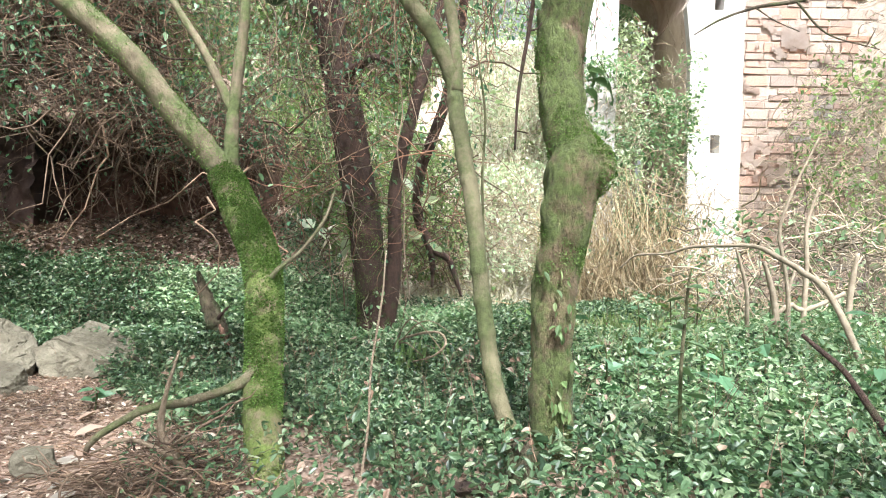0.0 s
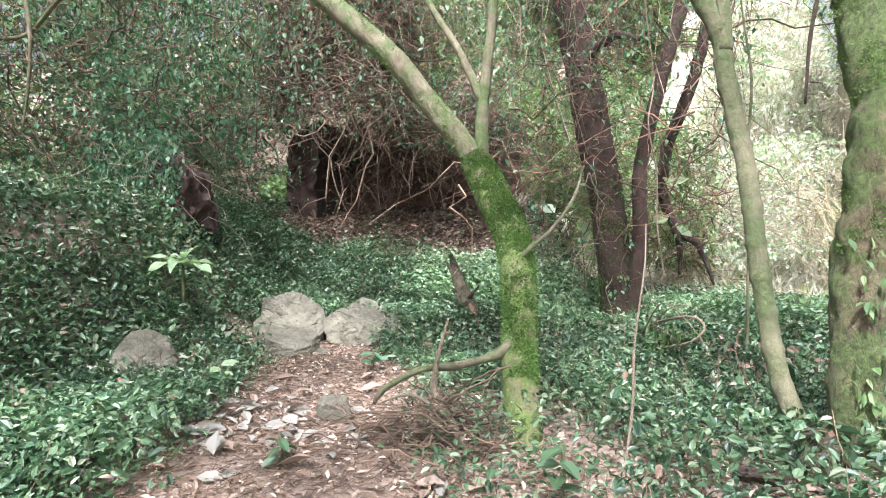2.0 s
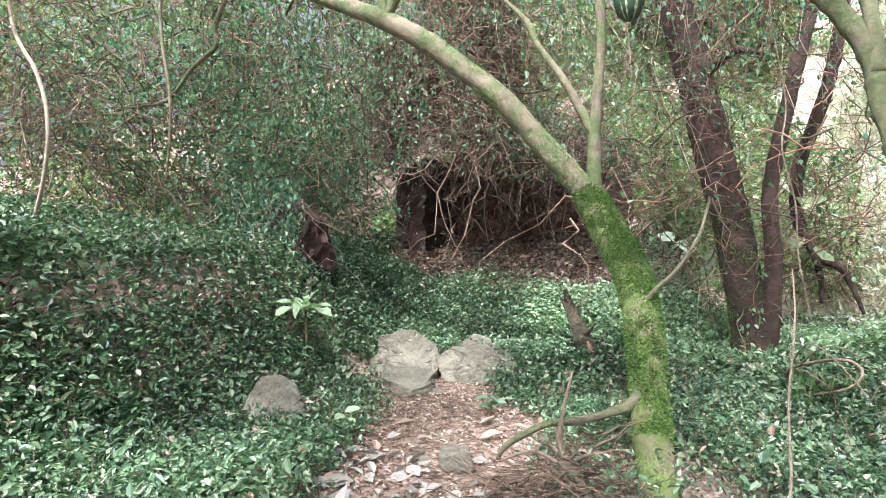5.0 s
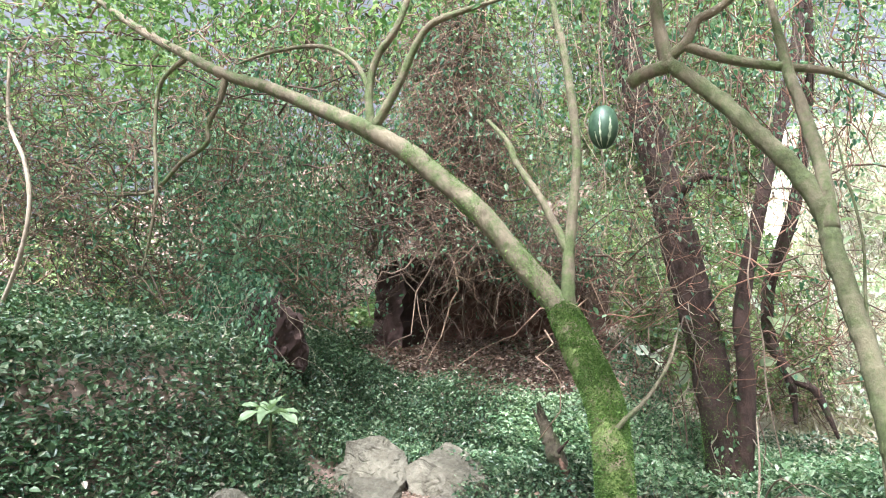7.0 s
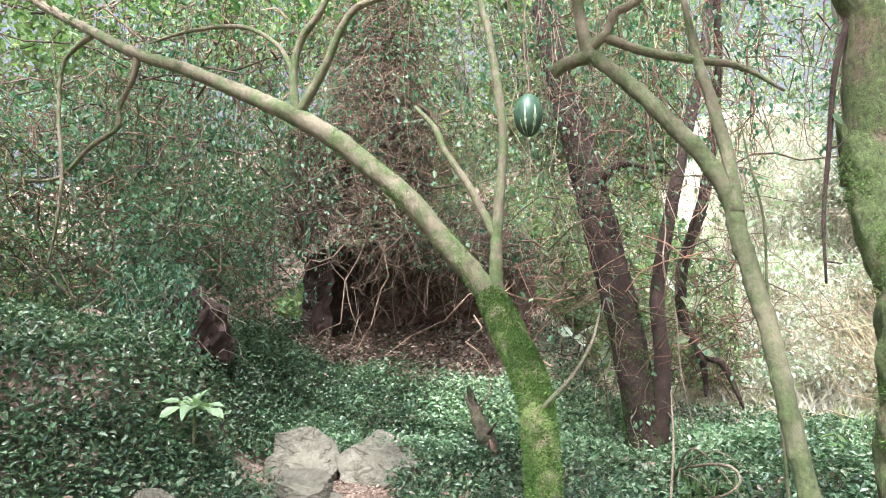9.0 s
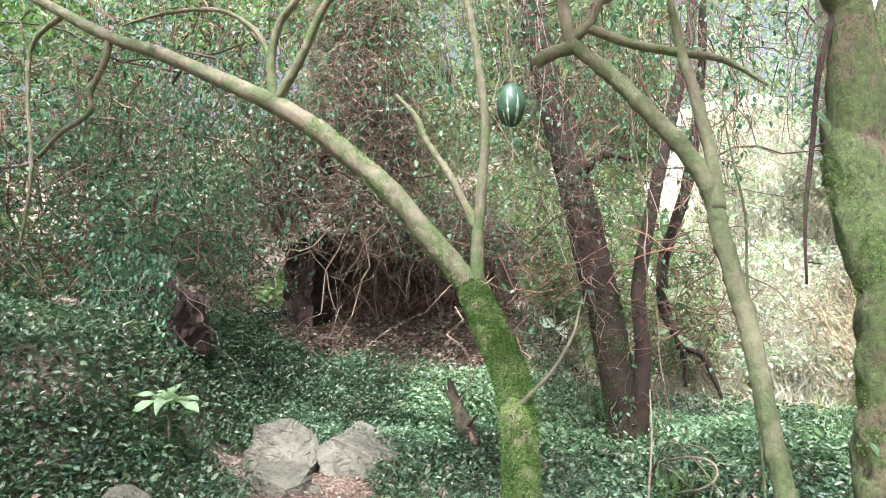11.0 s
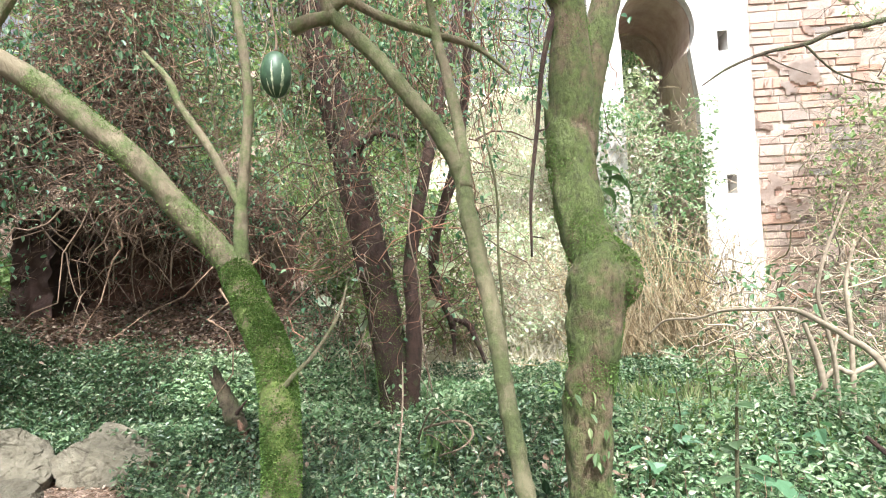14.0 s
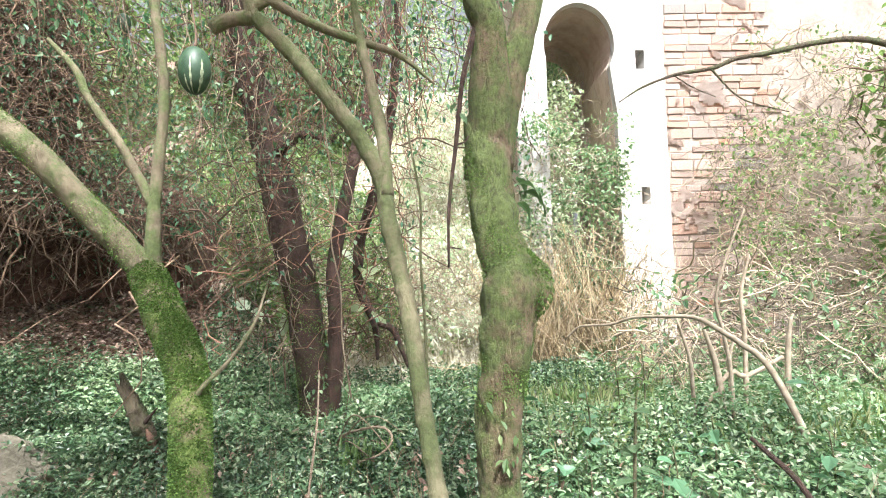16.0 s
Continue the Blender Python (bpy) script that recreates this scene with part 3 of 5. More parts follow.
def tree_mossy():
    t = thing("mossy_tree", "leaning tree with bright green moss on its trunk", "tree")
    obj("trunk", limb("trunk", MOSSY_TRUNK, 44, 0.10, step=0.02, seed=1, fine=0.05), BARK_MOSSY, t, "crooked trunk thick with moss")
    obj("limb", limb("limb", MOSSY_LIMB, 24, 0.08, step=0.03, seed=2, fine=0.03), BARK_LIMB, t, "long bare limb arching over the path")
    for pts in (
        [(-3.81, 4.5, 3.66, 0.05), (-3.86, 4.5, 4.1, 0.044), (-3.76, 4.5, 4.44, 0.039), (-3.5, 4.5, 4.73, 0.035), (-3.3, 4.6, 5.5, 0.02)],
        [(-3.78, 4.5, 3.66, 0.052), (-3.5, 4.5, 4.03, 0.044), (-3.3, 4.5, 4.39, 0.039), (-3.14, 4.5, 4.58, 0.035), (-2.88, 4.5, 4.63, 0.031), (-2.2, 4.6, 4.7, 0.012)],
        [(-3.86, 4.5, 4.1, 0.031), (-4.09, 4.5, 4.45, 0.026), (-4.58, 4.5, 4.76, 0.024), (-5.36, 4.5, 4.9, 0.022), (-6.07, 4.5, 4.91, 0.012)],
        [(-5.85, 4.2, 4.62, 0.045), (-5.9, 4.2, 4.33, 0.033), (-6.11, 4.2, 4.03, 0.028), (-6.12, 4.2, 3.79, 0.028), (-6.59, 4.2, 3.63, 0.026), (-7.09, 4.2, 3.35, 0.024), (-7.66, 4.2, 3.35, 0.02), (-8.41, 4.2, 3.41, 0.012)],
        [(-6.5, 4.12, 4.98, 0.035), (-7.03, 4.1, 4.72, 0.026), (-7.07, 4.1, 4.1, 0.024), (-6.92, 4.1, 3.31, 0.022), (-6.96, 4.1, 2.73, 0.018), (-7.07, 4.1, 2.27, 0.010)],
        [(-1.95, 5.1, 1.75, 0.075), (-1.94, 5.1, 2.26, 0.056), (-1.89, 5.1, 2.79, 0.045), (-1.85, 5.1, 3.27, 0.042), (-1.9, 5.1, 3.83, 0.04), (-1.99, 5.1, 4.41, 0.035), (-2.06, 5.1, 4.72, 0.03), (-2.2, 5.1, 5.6, 0.012)],
        [(-1.94, 5.1, 2.36, 0.042), (-2.21, 5.1, 2.88, 0.035), (-2.47, 5.1, 3.27, 0.032), (-2.56, 5.1, 3.49, 0.03), (-2.79, 5.1, 3.76, 0.018)],
        [(-1.08, 3.58, 0.52, 0.05), (-1.16, 3.45, 0.44, 0.034), (-1.24, 3.38, 0.41, 0.027), (-1.36, 3.2, 0.39, 0.024), (-1.48, 3.0, 0.40, 0.02), (-1.67, 2.9, 0.28, 0.018), (-1.72, 2.9, 0.20, 0.012)],
        [(-1.24, 4.0, 0.95, 0.02), (-1.14, 4.0, 1.08, 0.016), (-1.08, 4.2, 1.17, 0.014), (-1.01, 4.4, 1.32, 0.013), (-0.97, 4.6, 1.48, 0.011), (-0.95, 4.8, 1.72, 0.006)],
    ):
        obj("branch", limb("branch", pts, 10, 0.10, step=0.04, fine=0.03), BARK_LIMB, t)
    moss_tufts(t, MOSSY_TRUNK[3:], 60000, 0.017, -0.2)
    moss_tufts(t, MOSSY_LIMB[:6], 11000, 0.014, 0.1)
    crown(t, (-8.5, 2.0, 5.3), (-1.0, 6.5, 7.5), 3200, 0.10, seed=1)
    # Unseen leaves above the camera side, added to shade path and rocks.
    crown(t, (-6.5, -2.5, 5.2), (-0.3, 3.2, 7.2), 8500, 0.13, seed=2, level=-0.2)


def tree_smooth():
    t = thing("slender_tree", "slender pale tree with smooth ringed bark", "tree")
    obj("trunk", limb("trunk", [(0.50, 2.84, 0.02, 0.052), (0.44, 2.9, 0.2, 0.047), (0.40, 2.95, 0.32, 0.045), (0.30, 3.05, 0.57, 0.043), (0.22, 3.2, 1.02, 0.044), (0.17, 3.3, 1.42, 0.045), (0.11, 3.4, 1.74, 0.046), (0.05, 3.5, 2.03, 0.047), (0.02, 3.57, 2.24, 0.048), (-0.09, 3.6, 2.49, 0.048), (-0.27, 3.63, 2.74, 0.047), (-0.48, 3.67, 3.02, 0.046), (-0.75, 3.7, 3.31, 0.041)], 18, 0.06, 0.16, 0.02, fine=0.02), BARK_SMOOTH, t)
    for pts in (
        [(-0.70, 3.7, 3.28, 0.046), (-0.88, 3.7, 3.26, 0.043), (-0.98, 3.7, 3.21, 0.042)],
        [(-0.74, 3.7, 3.28, 0.045), (-0.78, 3.7, 3.52, 0.039), (-0.80, 3.7, 3.72, 0.036), (-0.85, 3.7, 4.6, 0.02)],
        [(-0.76, 3.7, 3.32, 0.036), (-0.63, 3.7, 3.40, 0.032), (-0.56, 3.7, 3.53, 0.028), (-0.42, 3.7, 3.58, 0.025), (0.1, 3.7, 3.9, 0.012)],
        [(-0.65, 3.7, 3.39, 0.03), (-0.41, 3.8, 3.28, 0.029), (-0.14, 3.8, 3.17, 0.026), (0.12, 3.9, 3.11, 0.019), (0.34, 3.9, 2.92, 0.008)],
        [(0.04, 3.54, 2.16, 0.045), (0.03, 3.6, 2.42, 0.034), (-0.01, 3.7, 2.68, 0.036), (-0.06, 3.75, 2.94, 0.032), (-0.11, 3.8, 3.16, 0.030), (-0.2, 3.9, 3.8, 0.012)],
    ):
        obj("branch", limb("branch", pts, 12, 0.07, 0.06, 0.03, fine=0.03), BARK_LIMB, t)
    crown(t, (-2.2, 2.6, 3.9), (1.6, 5.5, 5.6), 900, 0.07, VINE, 3.0, 0.1)


def tree_thick():
    t = thing("crooked_tree", "thick crooked tree with mossy lichen-spotted bark", "tree")
    trunk = [(0.57, 2.72, 0.0, 0.125), (0.555, 2.75, 0.29, 0.100), (0.53, 2.75, 0.7, 0.098), (0.54, 2.75, 1.12, 0.104), (0.575, 2.75, 1.38, 0.114), (0.60, 2.74, 1.56, 0.122), (0.605, 2.76, 1.69, 0.119), (0.575, 2.85, 1.87, 0.106), (0.55, 2.94, 2.12, 0.108), (0.55, 3.0, 2.34, 0.113), (0.59, 3.0, 2.48, 0.10), (0.62, 3.0, 2.70, 0.04)]
    trunk = [(x, y, z, r * 0.93) for x, y, z, r in trunk]
    obj("trunk", limb("trunk", trunk, 48, 0.14, step=0.018, seed=4, fine=0.085), BARK_THICK, t)
    obj("burl", limb("burl", [(0.63, 2.72, 1.52, 0.05), (0.695, 2.72, 1.60, 0.07), (0.71, 2.74, 1.67, 0.065), (0.66, 2.80, 1.78, 0.045)], 24, 0.3, step=0.02, seed=5, fine=0.1), BARK_THICK, t, "swollen mossy knot")
    obj("limb", limb("limb", [(0.55, 3.0, 2.15, 0.10), (0.57, 2.96, 2.50, 0.10), (0.57, 2.93, 2.84, 0.078), (0.50, 2.9, 3.15, 0.07), (0.4, 2.9, 4.4, 0.04)], 24, 0.08, seed=6, fine=0.05), BARK_THICK, t, "brown smooth rising limb")
    obj("limb", limb("limb", [(0.57, 3.0, 2.20, 0.10), (0.65, 3.02, 2.58, 0.088), (0.74, 3.05, 2.84, 0.072), (0.82, 3.1, 3.16, 0.066), (1.1, 3.2, 4.5, 0.03)], 14, 0.08, seed=7), BARK_THICK, t)
    trunk_top = [(0.56, 2.98, 2.3, 0.10), (0.57, 2.96, 2.50, 0.10), (0.57, 2.93, 2.84, 0.078), (0.50, 2.9, 3.15, 0.07)]
    moss_tufts(t, trunk_top, 7000, 0.0085, 0.55)
    moss_tufts(t, trunk[3:], 40000, 0.0085, 0.15)
    moss_tufts(t, [(0.63, 2.72, 1.52, 0.05), (0.695, 2.72, 1.60, 0.073), (0.71, 2.74, 1.67, 0.068), (0.66, 2.80, 1.78, 0.045)], 7000, 0.0095, -0.3)
    # climbing leaves and two drooping dark leaves on the bark
    n = 34
    p = np.column_stack([rng.normal(0.555, 0.035, n), np.full(n, 2.635), rng.uniform(0.55, 1.25, n)])
    obj("climber_leaves", leaves("climber_leaves", p, rng.uniform(0.03, 0.065, n), yaw=rng.normal(np.pi, 0.8, n), pitch=rng.normal(-1.0, 0.5, n), wide=0.8), FAR_LEAF, t, "pale green climber leaves")
    for k, (p, size) in enumerate((((0.66, 2.88, 2.10), 0.15), ((0.68, 2.90, 2.07), 0.19), ((0.65, 2.86, 2.02), 0.14), ((0.67, 2.90, 2.14), 0.12))):
        obj("drooping_leaf", broad_leaf(p, size, -1.75 + 0.25 * k, 0.3 - 0.2 * k, 2.0, 0.17), IVY, t, "dark drooping leaf")
    crown(t, (-1.5, 1.2, 4.3), (3.0, 5.0, 6.5), 1100, 0.09, seed=5)
    # Two unseen crowns, added to keep sun and sky off the foreground.
    crown(t, (-1.0, -2.5, 4.6), (4.0, 2.8, 6.5), 3400, 0.13, seed=6, level=-0.2)
    crown(t, (2.6, -2.0, 4.2), (8.0, 3.4, 8.0), 700, 0.14, seed=8, level=-0.2)


def tree_dark():
    t = thing("dark_tree", "dark rough-barked tree wrapped in dry vines", "tree")
    trunk = [(-0.88, 6.98, -0.25, 0.36), (-0.93, 7.0, 0.0, 0.31), (-0.99, 7.03, 0.4, 0.285), (-1.05, 7.05, 0.9, 0.265), (-1.2, 7.13, 1.75, 0.247), (-1.4, 7.25, 2.6, 0.236), (-1.6, 7.3, 3.5, 0.225), (-1.81, 7.3, 4.45, 0.207), (-1.95, 7.3, 5.1, 0.195), (-2.1, 7.3, 6.2, 0.17), (-2.3, 7.3, 8, 0.1)]
    trunk = [(x, y, z, r * (0.72 if z < 1 else 0.80 if z < 2 else 0.86)) for x, y, z, r in trunk]
    obj("trunk", limb("trunk", trunk, 36, 0.07, step=0.04, seed=8, fine=0.05), BARK_DARK, t)
    for pts in (
        [(-0.85, 7.0, 0.2, 0.11), (-0.76, 7.0, 1.15, 0.088), (-0.79, 7.1, 1.89, 0.080), (-0.59, 7.2, 2.93, 0.074), (-0.34, 7.3, 3.99, 0.068), (-0.12, 7.4, 4.96, 0.058), (0.0, 7.5, 6.4, 0.03)],
        [(-1.5, 7.2, 3.2, 0.07), (-1.1, 7.0, 3.4, 0.05), (-0.8, 6.9, 3.3, 0.02)],
    ):
        obj("stem", limb("stem", pts, 12, 0.08, step=0.08), BARK_DARK, t)
    moss_tufts(t, trunk[1:5], 18000, 0.014, 0.0)
    m = 420
    z = rng.uniform(0.1, 2.1, m)
    ang = rng.uniform(-1.9, 0.5, m)
    reach = np.interp(z, [r[2] for r in trunk], [r[3] for r in trunk]) * 1.05
    p = np.column_stack([np.interp(z, [r[2] for r in trunk], [r[0] for r in trunk]) + reach * np.cos(ang), np.interp(z, [r[2] for r in trunk], [r[1] for r in trunk]) + reach * np.sin(ang), z])
    p = p[wave3(p, 3.0, 3.0) > -0.1]
    obj("climber_leaves", leaves("climber_leaves", p, rng.uniform(0.04, 0.08, len(p)), pitch=rng.normal(-0.8, 0.5, len(p))), WEED, t, "green climber leaves on the lower trunk")
    n = 120
    z = rng.uniform(0.3, 5.8, n)
    cx = np.interp(z, [r[2] for r in trunk], [r[0] for r in trunk])
    ang = rng.uniform(0, 6.3, n)
    a = np.column_stack([cx + 0.27 * np.cos(ang), 7.15 + 0.27 * np.sin(ang), z])
    b = a + np.column_stack([rng.normal(0, 0.35, n), rng.normal(0, 0.2, n), rng.uniform(-0.9, 0.3, n)])
    me, _ = strands("dry_vine", a, b, rng.normal(0, 0.12, (n, 3)), rng.uniform(0.004, 0.010, n), 0.04)
    obj("dry_vine", me, TWIG_PALE, t, "dry brown vine stems")["kind"] = "stuff"
    crown(t, (-5.0, 5.5, 6.6), (0.6, 8.4, 9.0), 800, 0.10, seed=7)


def tree_curved():
    t = thing("hanging_branch", "thin black dead branch hanging with a hooked tip", "branch")
    obj("stem", limb("stem", [(-0.42, 8.5, 0.62, 0.02), (-0.42, 8.5, 0.9, 0.038), (-0.47, 8.5, 1.2, 0.06), (-0.64, 8.45, 1.65, 0.072), (-0.62, 8.4, 2.24, 0.078), (-0.47, 8.3, 2.66, 0.078), (-0.26, 8.2, 3.29, 0.075), (-0.1, 8.1, 4.2, 0.065), (0.0, 7.8, 5.2, 0.05), (-0.02, 7.5, 6.2, 0.03)], 10, 0.09), BARK_DARK, t)
    obj("twig", limb("twig", [(-0.50, 8.5, 1.22, 0.05), (-0.36, 8.5, 1.12, 0.053), (-0.2, 8.5, 1.03, 0.048), (-0.08, 8.5, 0.75, 0.035), (-0.0, 8.5, 0.5, 0.018)], 9, 0.09), BARK_DARK, t)


for build in (tree_mossy, tree_smooth, tree_thick, tree_dark, tree_curved):
    build()


# ---- masonry ----


def box(bm, lo, hi):
    bmesh.ops.create_cube(bm, size=1, matrix=Matrix.LocRotScale([(a + b) / 2 for a, b in zip(lo, hi)], None, [b - a for a, b in zip(lo, hi)]))


def build_masonry():
    w = thing("aqueduct_wall", "ruined brick and stone wall with a plastered pier", "wall", kind="structure")
    bm = bmesh.new()
    hx0, hx1 = 4.29, 4.46
    # pier round two open holes
    zs = [(-0.4, 2.97), (3.30, 5.50), (5.86, 9.5)]
    for z0, z1 in zs:
        box(bm, (3.91, 10.9, z0), (4.82, 12.6, z1))
    for z0, z1 in ((2.97, 3.30), (5.50, 5.86)):
        box(bm, (3.91, 10.9, z0), (hx0, 12.6, z1))
        box(bm, (hx1, 10.9, z0), (4.82, 12.6, z1))
        box(bm, (hx0, 11.3, z0), (hx1, 12.6, z1))
    part("pier", bm, PLASTER, w, "pale plastered pier with square holes")
    bm = bmesh.new()
    box(bm, (4.82, 11.068, -0.4), (11.0, 12.6, 9.5))
    part("core", bm, MORTAR, w, "crumbling mortar")
    # front wall with a round arch beside the pier; the vault runs back behind it
    def arch_slab(name, y0, y1, shrink, material, label):
        bm = bmesh.new()
        rx, rz = 0.66 - shrink, 0.79 - shrink
        line = [(3.91 - shrink, -0.3), (3.91 - shrink, 4.72)]
        line += [(3.25 + rx * math.cos(a), 5.99 + rz * math.sin(a)) for a in np.linspace(-0.55, math.pi + 0.3, 26)]
        line += [(2.62 + shrink, 5.3), (2.62 + shrink, -0.3)]
        outer = [(3.912, -0.3), (3.912, 4.73)] + [(3.912, 4.73 + 4.77 * k / 9) for k in range(1, 10)]
        outer += [(3.912 - 1.85 * k / 12, 9.5) for k in range(1, 13)]
        outer += [(2.06, 9.5 - 4.2 * k / 5) for k in range(1, 6)] + [(2.06, -0.3)]
        m = len(line)
        outer = [outer[round(k * (len(outer) - 1) / (m - 1))] for k in range(m)]
        rings = [[[bm.verts.new((x, y, z)) for x, z in row] for row in (line, outer)] for y in (y0, y1)]
        for k in range(m - 1):
            for inner, out in rings:
                bm.faces.new([inner[k], inner[k + 1], out[k + 1], out[k]])
            for row in (0, 1):
                bm.faces.new([rings[0][row][k], rings[0][row][k + 1], rings[1][row][k + 1], rings[1][row][k]])
        bmesh.ops.remove_doubles(bm, verts=bm.verts[:], dist=0.0005)
        bmesh.ops.recalc_face_normals(bm, faces=bm.faces[:])
        part(name, bm, material, w, label)

    arch_slab("arch_wall", 10.905, 11.10, 0.0, PLASTER, "pale plastered wall with a round arch")
    arch_slab("vault", 11.104, 12.9, 0.012, PINK_WALL, "weathered pinkish vault behind the arch")
    arch_slab("arch_rib", 12.904, 13.7, 0.07, MORTAR, "darker narrower ring closing the vault")
    # blocks of the bare masonry beside the pier
    forms = []
    for k in range(3):
        bm = bmesh.new()
        bmesh.ops.create_cube(bm, size=1)
        bmesh.ops.bevel(bm, geom=bm.edges[:], offset=0.05, segments=1, affect="EDGES")
        for v in bm.verts:
            v.co += Vector(rng.normal(0, 0.02, 3))
        me = bm_mesh("brick", bm)
        me.materials.append(BLOCK)
        forms.append(me)
    z, row = 0.0, 0
    while z < 6.6:
        hgt = 0.13 if row % 4 else 0.21
        x = 4.84 + rng.uniform(0, 0.1)
        while x < 6.7:
            wd = rng.uniform(0.24, 0.46) if row % 4 else rng.uniform(0.3, 0.6)
            gone = rng.uniform() < 0.05
            if not gone:
                b = obj("brick", forms[rng.integers(3)], None, w)
                b.matrix_world = Matrix.LocRotScale((x + wd / 2, 11.12 - rng.uniform(-0.012, 0.02), z + hgt / 2), Euler((0, rng.normal(0, 0.012), 0)), (wd - 0.025, 0.14, hgt - 0.025))
            x += wd
        z += hgt
        row += 1
    # remains of plaster clinging to the masonry
    xs, zs = np.linspace(4.83, 7.6, 70), np.linspace(-0.2, 7.0, 180)
    bm = bmesh.new()
    grid = {}
    for i in range(len(xs) - 1):
        for j in range(len(zs) - 1):
            c = np.array([[xs[i], 0.0, zs[j]]])
            if wave3(c, 2.1, 4.0)[0] + 0.5 * wave3(c, 6.0, 1.0)[0] + 0.35 * wave3(c, 17.0, 2.0)[0] < 0.72:
                continue
            quad = []
            for a, b in ((i, j), (i + 1, j), (i + 1, j + 1), (i, j + 1)):
                if (a, b) not in grid:
                    q = np.array([[xs[a], 0.0, zs[b]]])
                    grid[a, b] = bm.verts.new((xs[a], 11.012 - 0.012 * wave3(q, 3.0)[0], zs[b]))
                quad.append(grid[a, b])
            bm.faces.new(quad)
    bmesh.ops.solidify(bm, geom=bm.faces[:], thickness=-0.012)
    part("plaster", bm, PINK_WALL, w, "patchy pinkish plaster remains")
    bm = bmesh.new()
    box(bm, (2.7, 15.7, 1.5), (4.25, 17.0, 6.3))
    part("far_pier", bm, PINK_WALL, w)


build_masonry()


# ---- earth hollow, rocks ----


def lumpy(name, centre, half, seed, material, cuts=4, rough=0.22, facets=11, flats=()):
    """A boulder: a ball cut by flat faces and roughened, filling a box of the given half sizes."""
    bm = bmesh.new()
    bmesh.ops.create_icosphere(bm, subdivisions=cuts, radius=1)
    r = random.Random(seed)
    planes = [(Vector((r.gauss(0, 1), r.gauss(0, 1), r.gauss(0.1, 0.8))).normalized(), r.uniform(0.66, 0.92)) for _ in range(facets)]
    planes += [(Vector(nrm).normalized(), dist) for nrm, dist in flats]
    for v in bm.verts:
        c = v.co.copy()
        for nrm, dist in planes:
            over = c.dot(nrm) - dist
            if over > 0:
                c -= nrm * over * 0.96
        way = v.co
        c += way * (0.5 * rough * noise.fractal(c * 1.9 + Vector((seed, 0, 0)), 1.0, 2.0, 3) + 0.12 * rough * noise.fractal(c * 7.0 + Vector((0, seed, 0)), 0.8, 2.0, 4))
        crack = noise.noise(c * 2.6 + Vector((0, 0, seed)))
        c -= way * 0.035 * rough * 5 * max(0.0, 1 - abs(crack) * 16)
        v.co = c
    for k in range(3):
        lo, hi = min(v.co[k] for v in bm.verts), max(v.co[k] for v in bm.verts)
        for v in bm.verts:
            v.co[k] = (2 * (v.co[k] - lo) / (hi - lo) - 1) * half[k]
    ob = obj(name, bm_mesh(name, bm), material)
    ob.location = centre
    return ob


def build_rocks():
    for centre, half, seed, flats, label in (
        ((-4.40, 5.46, 0.06), (0.46, 0.34, 0.38), 1, [((0.7, -0.3, 0.65), 0.55), ((-0.95, -0.2, 0.2), 0.6), ((0.1, -0.9, 0.35), 0.5), ((-0.2, 0, 1), 0.72)], "large pale angular boulder among green ground plants"),
        ((-3.64, 5.78, 0.00), (0.60, 0.42, 0.35), 2, [((0.36, -0.1, 0.93), 0.30), ((-0.6, -0.1, 0.8), 0.62), ((0, -0.9, 0.4), 0.5)], "broad wedge-shaped pale boulder half covered by plants"),
        ((-3.93, 4.86, -0.05), (0.33, 0.24, 0.20), 3, [((0.2, -0.4, 0.9), 0.45)], "small pale rock leaning on a boulder"),
        ((-4.46, 4.92, -0.16), (0.21, 0.19, 0.13), 4, [((-0.4, -0.3, 0.8), 0.4)], "small pale rock beside the path"),
        ((-3.58, 4.93, -0.13), (0.11, 0.10, 0.09), 8, [], "small pale rock in front of a boulder"),
        ((-4.12, 4.78, -0.18), (0.13, 0.11, 0.07), 9, [], "flat pale stone at the path's end"),
        ((-3.79, 2.98, 0.17), (0.35, 0.28, 0.24), 5, [((0.62, -0.2, 0.75), 0.4), ((-0.7, -0.5, 0.5), 0.5)], "angular white rock beside the path"),
        ((-2.15, 3.14, 0.02), (0.13, 0.11, 0.10), 6, [((0, 0, 1), 0.6)], "fist-sized brown stone on the path"),
    ):
        tagged(lumpy("rock", centre, half, seed, ROCK, 6 if half[0] > 0.3 else 4, 0.2, 7, flats), label, "rock", "rocks beside the path")


build_rocks()


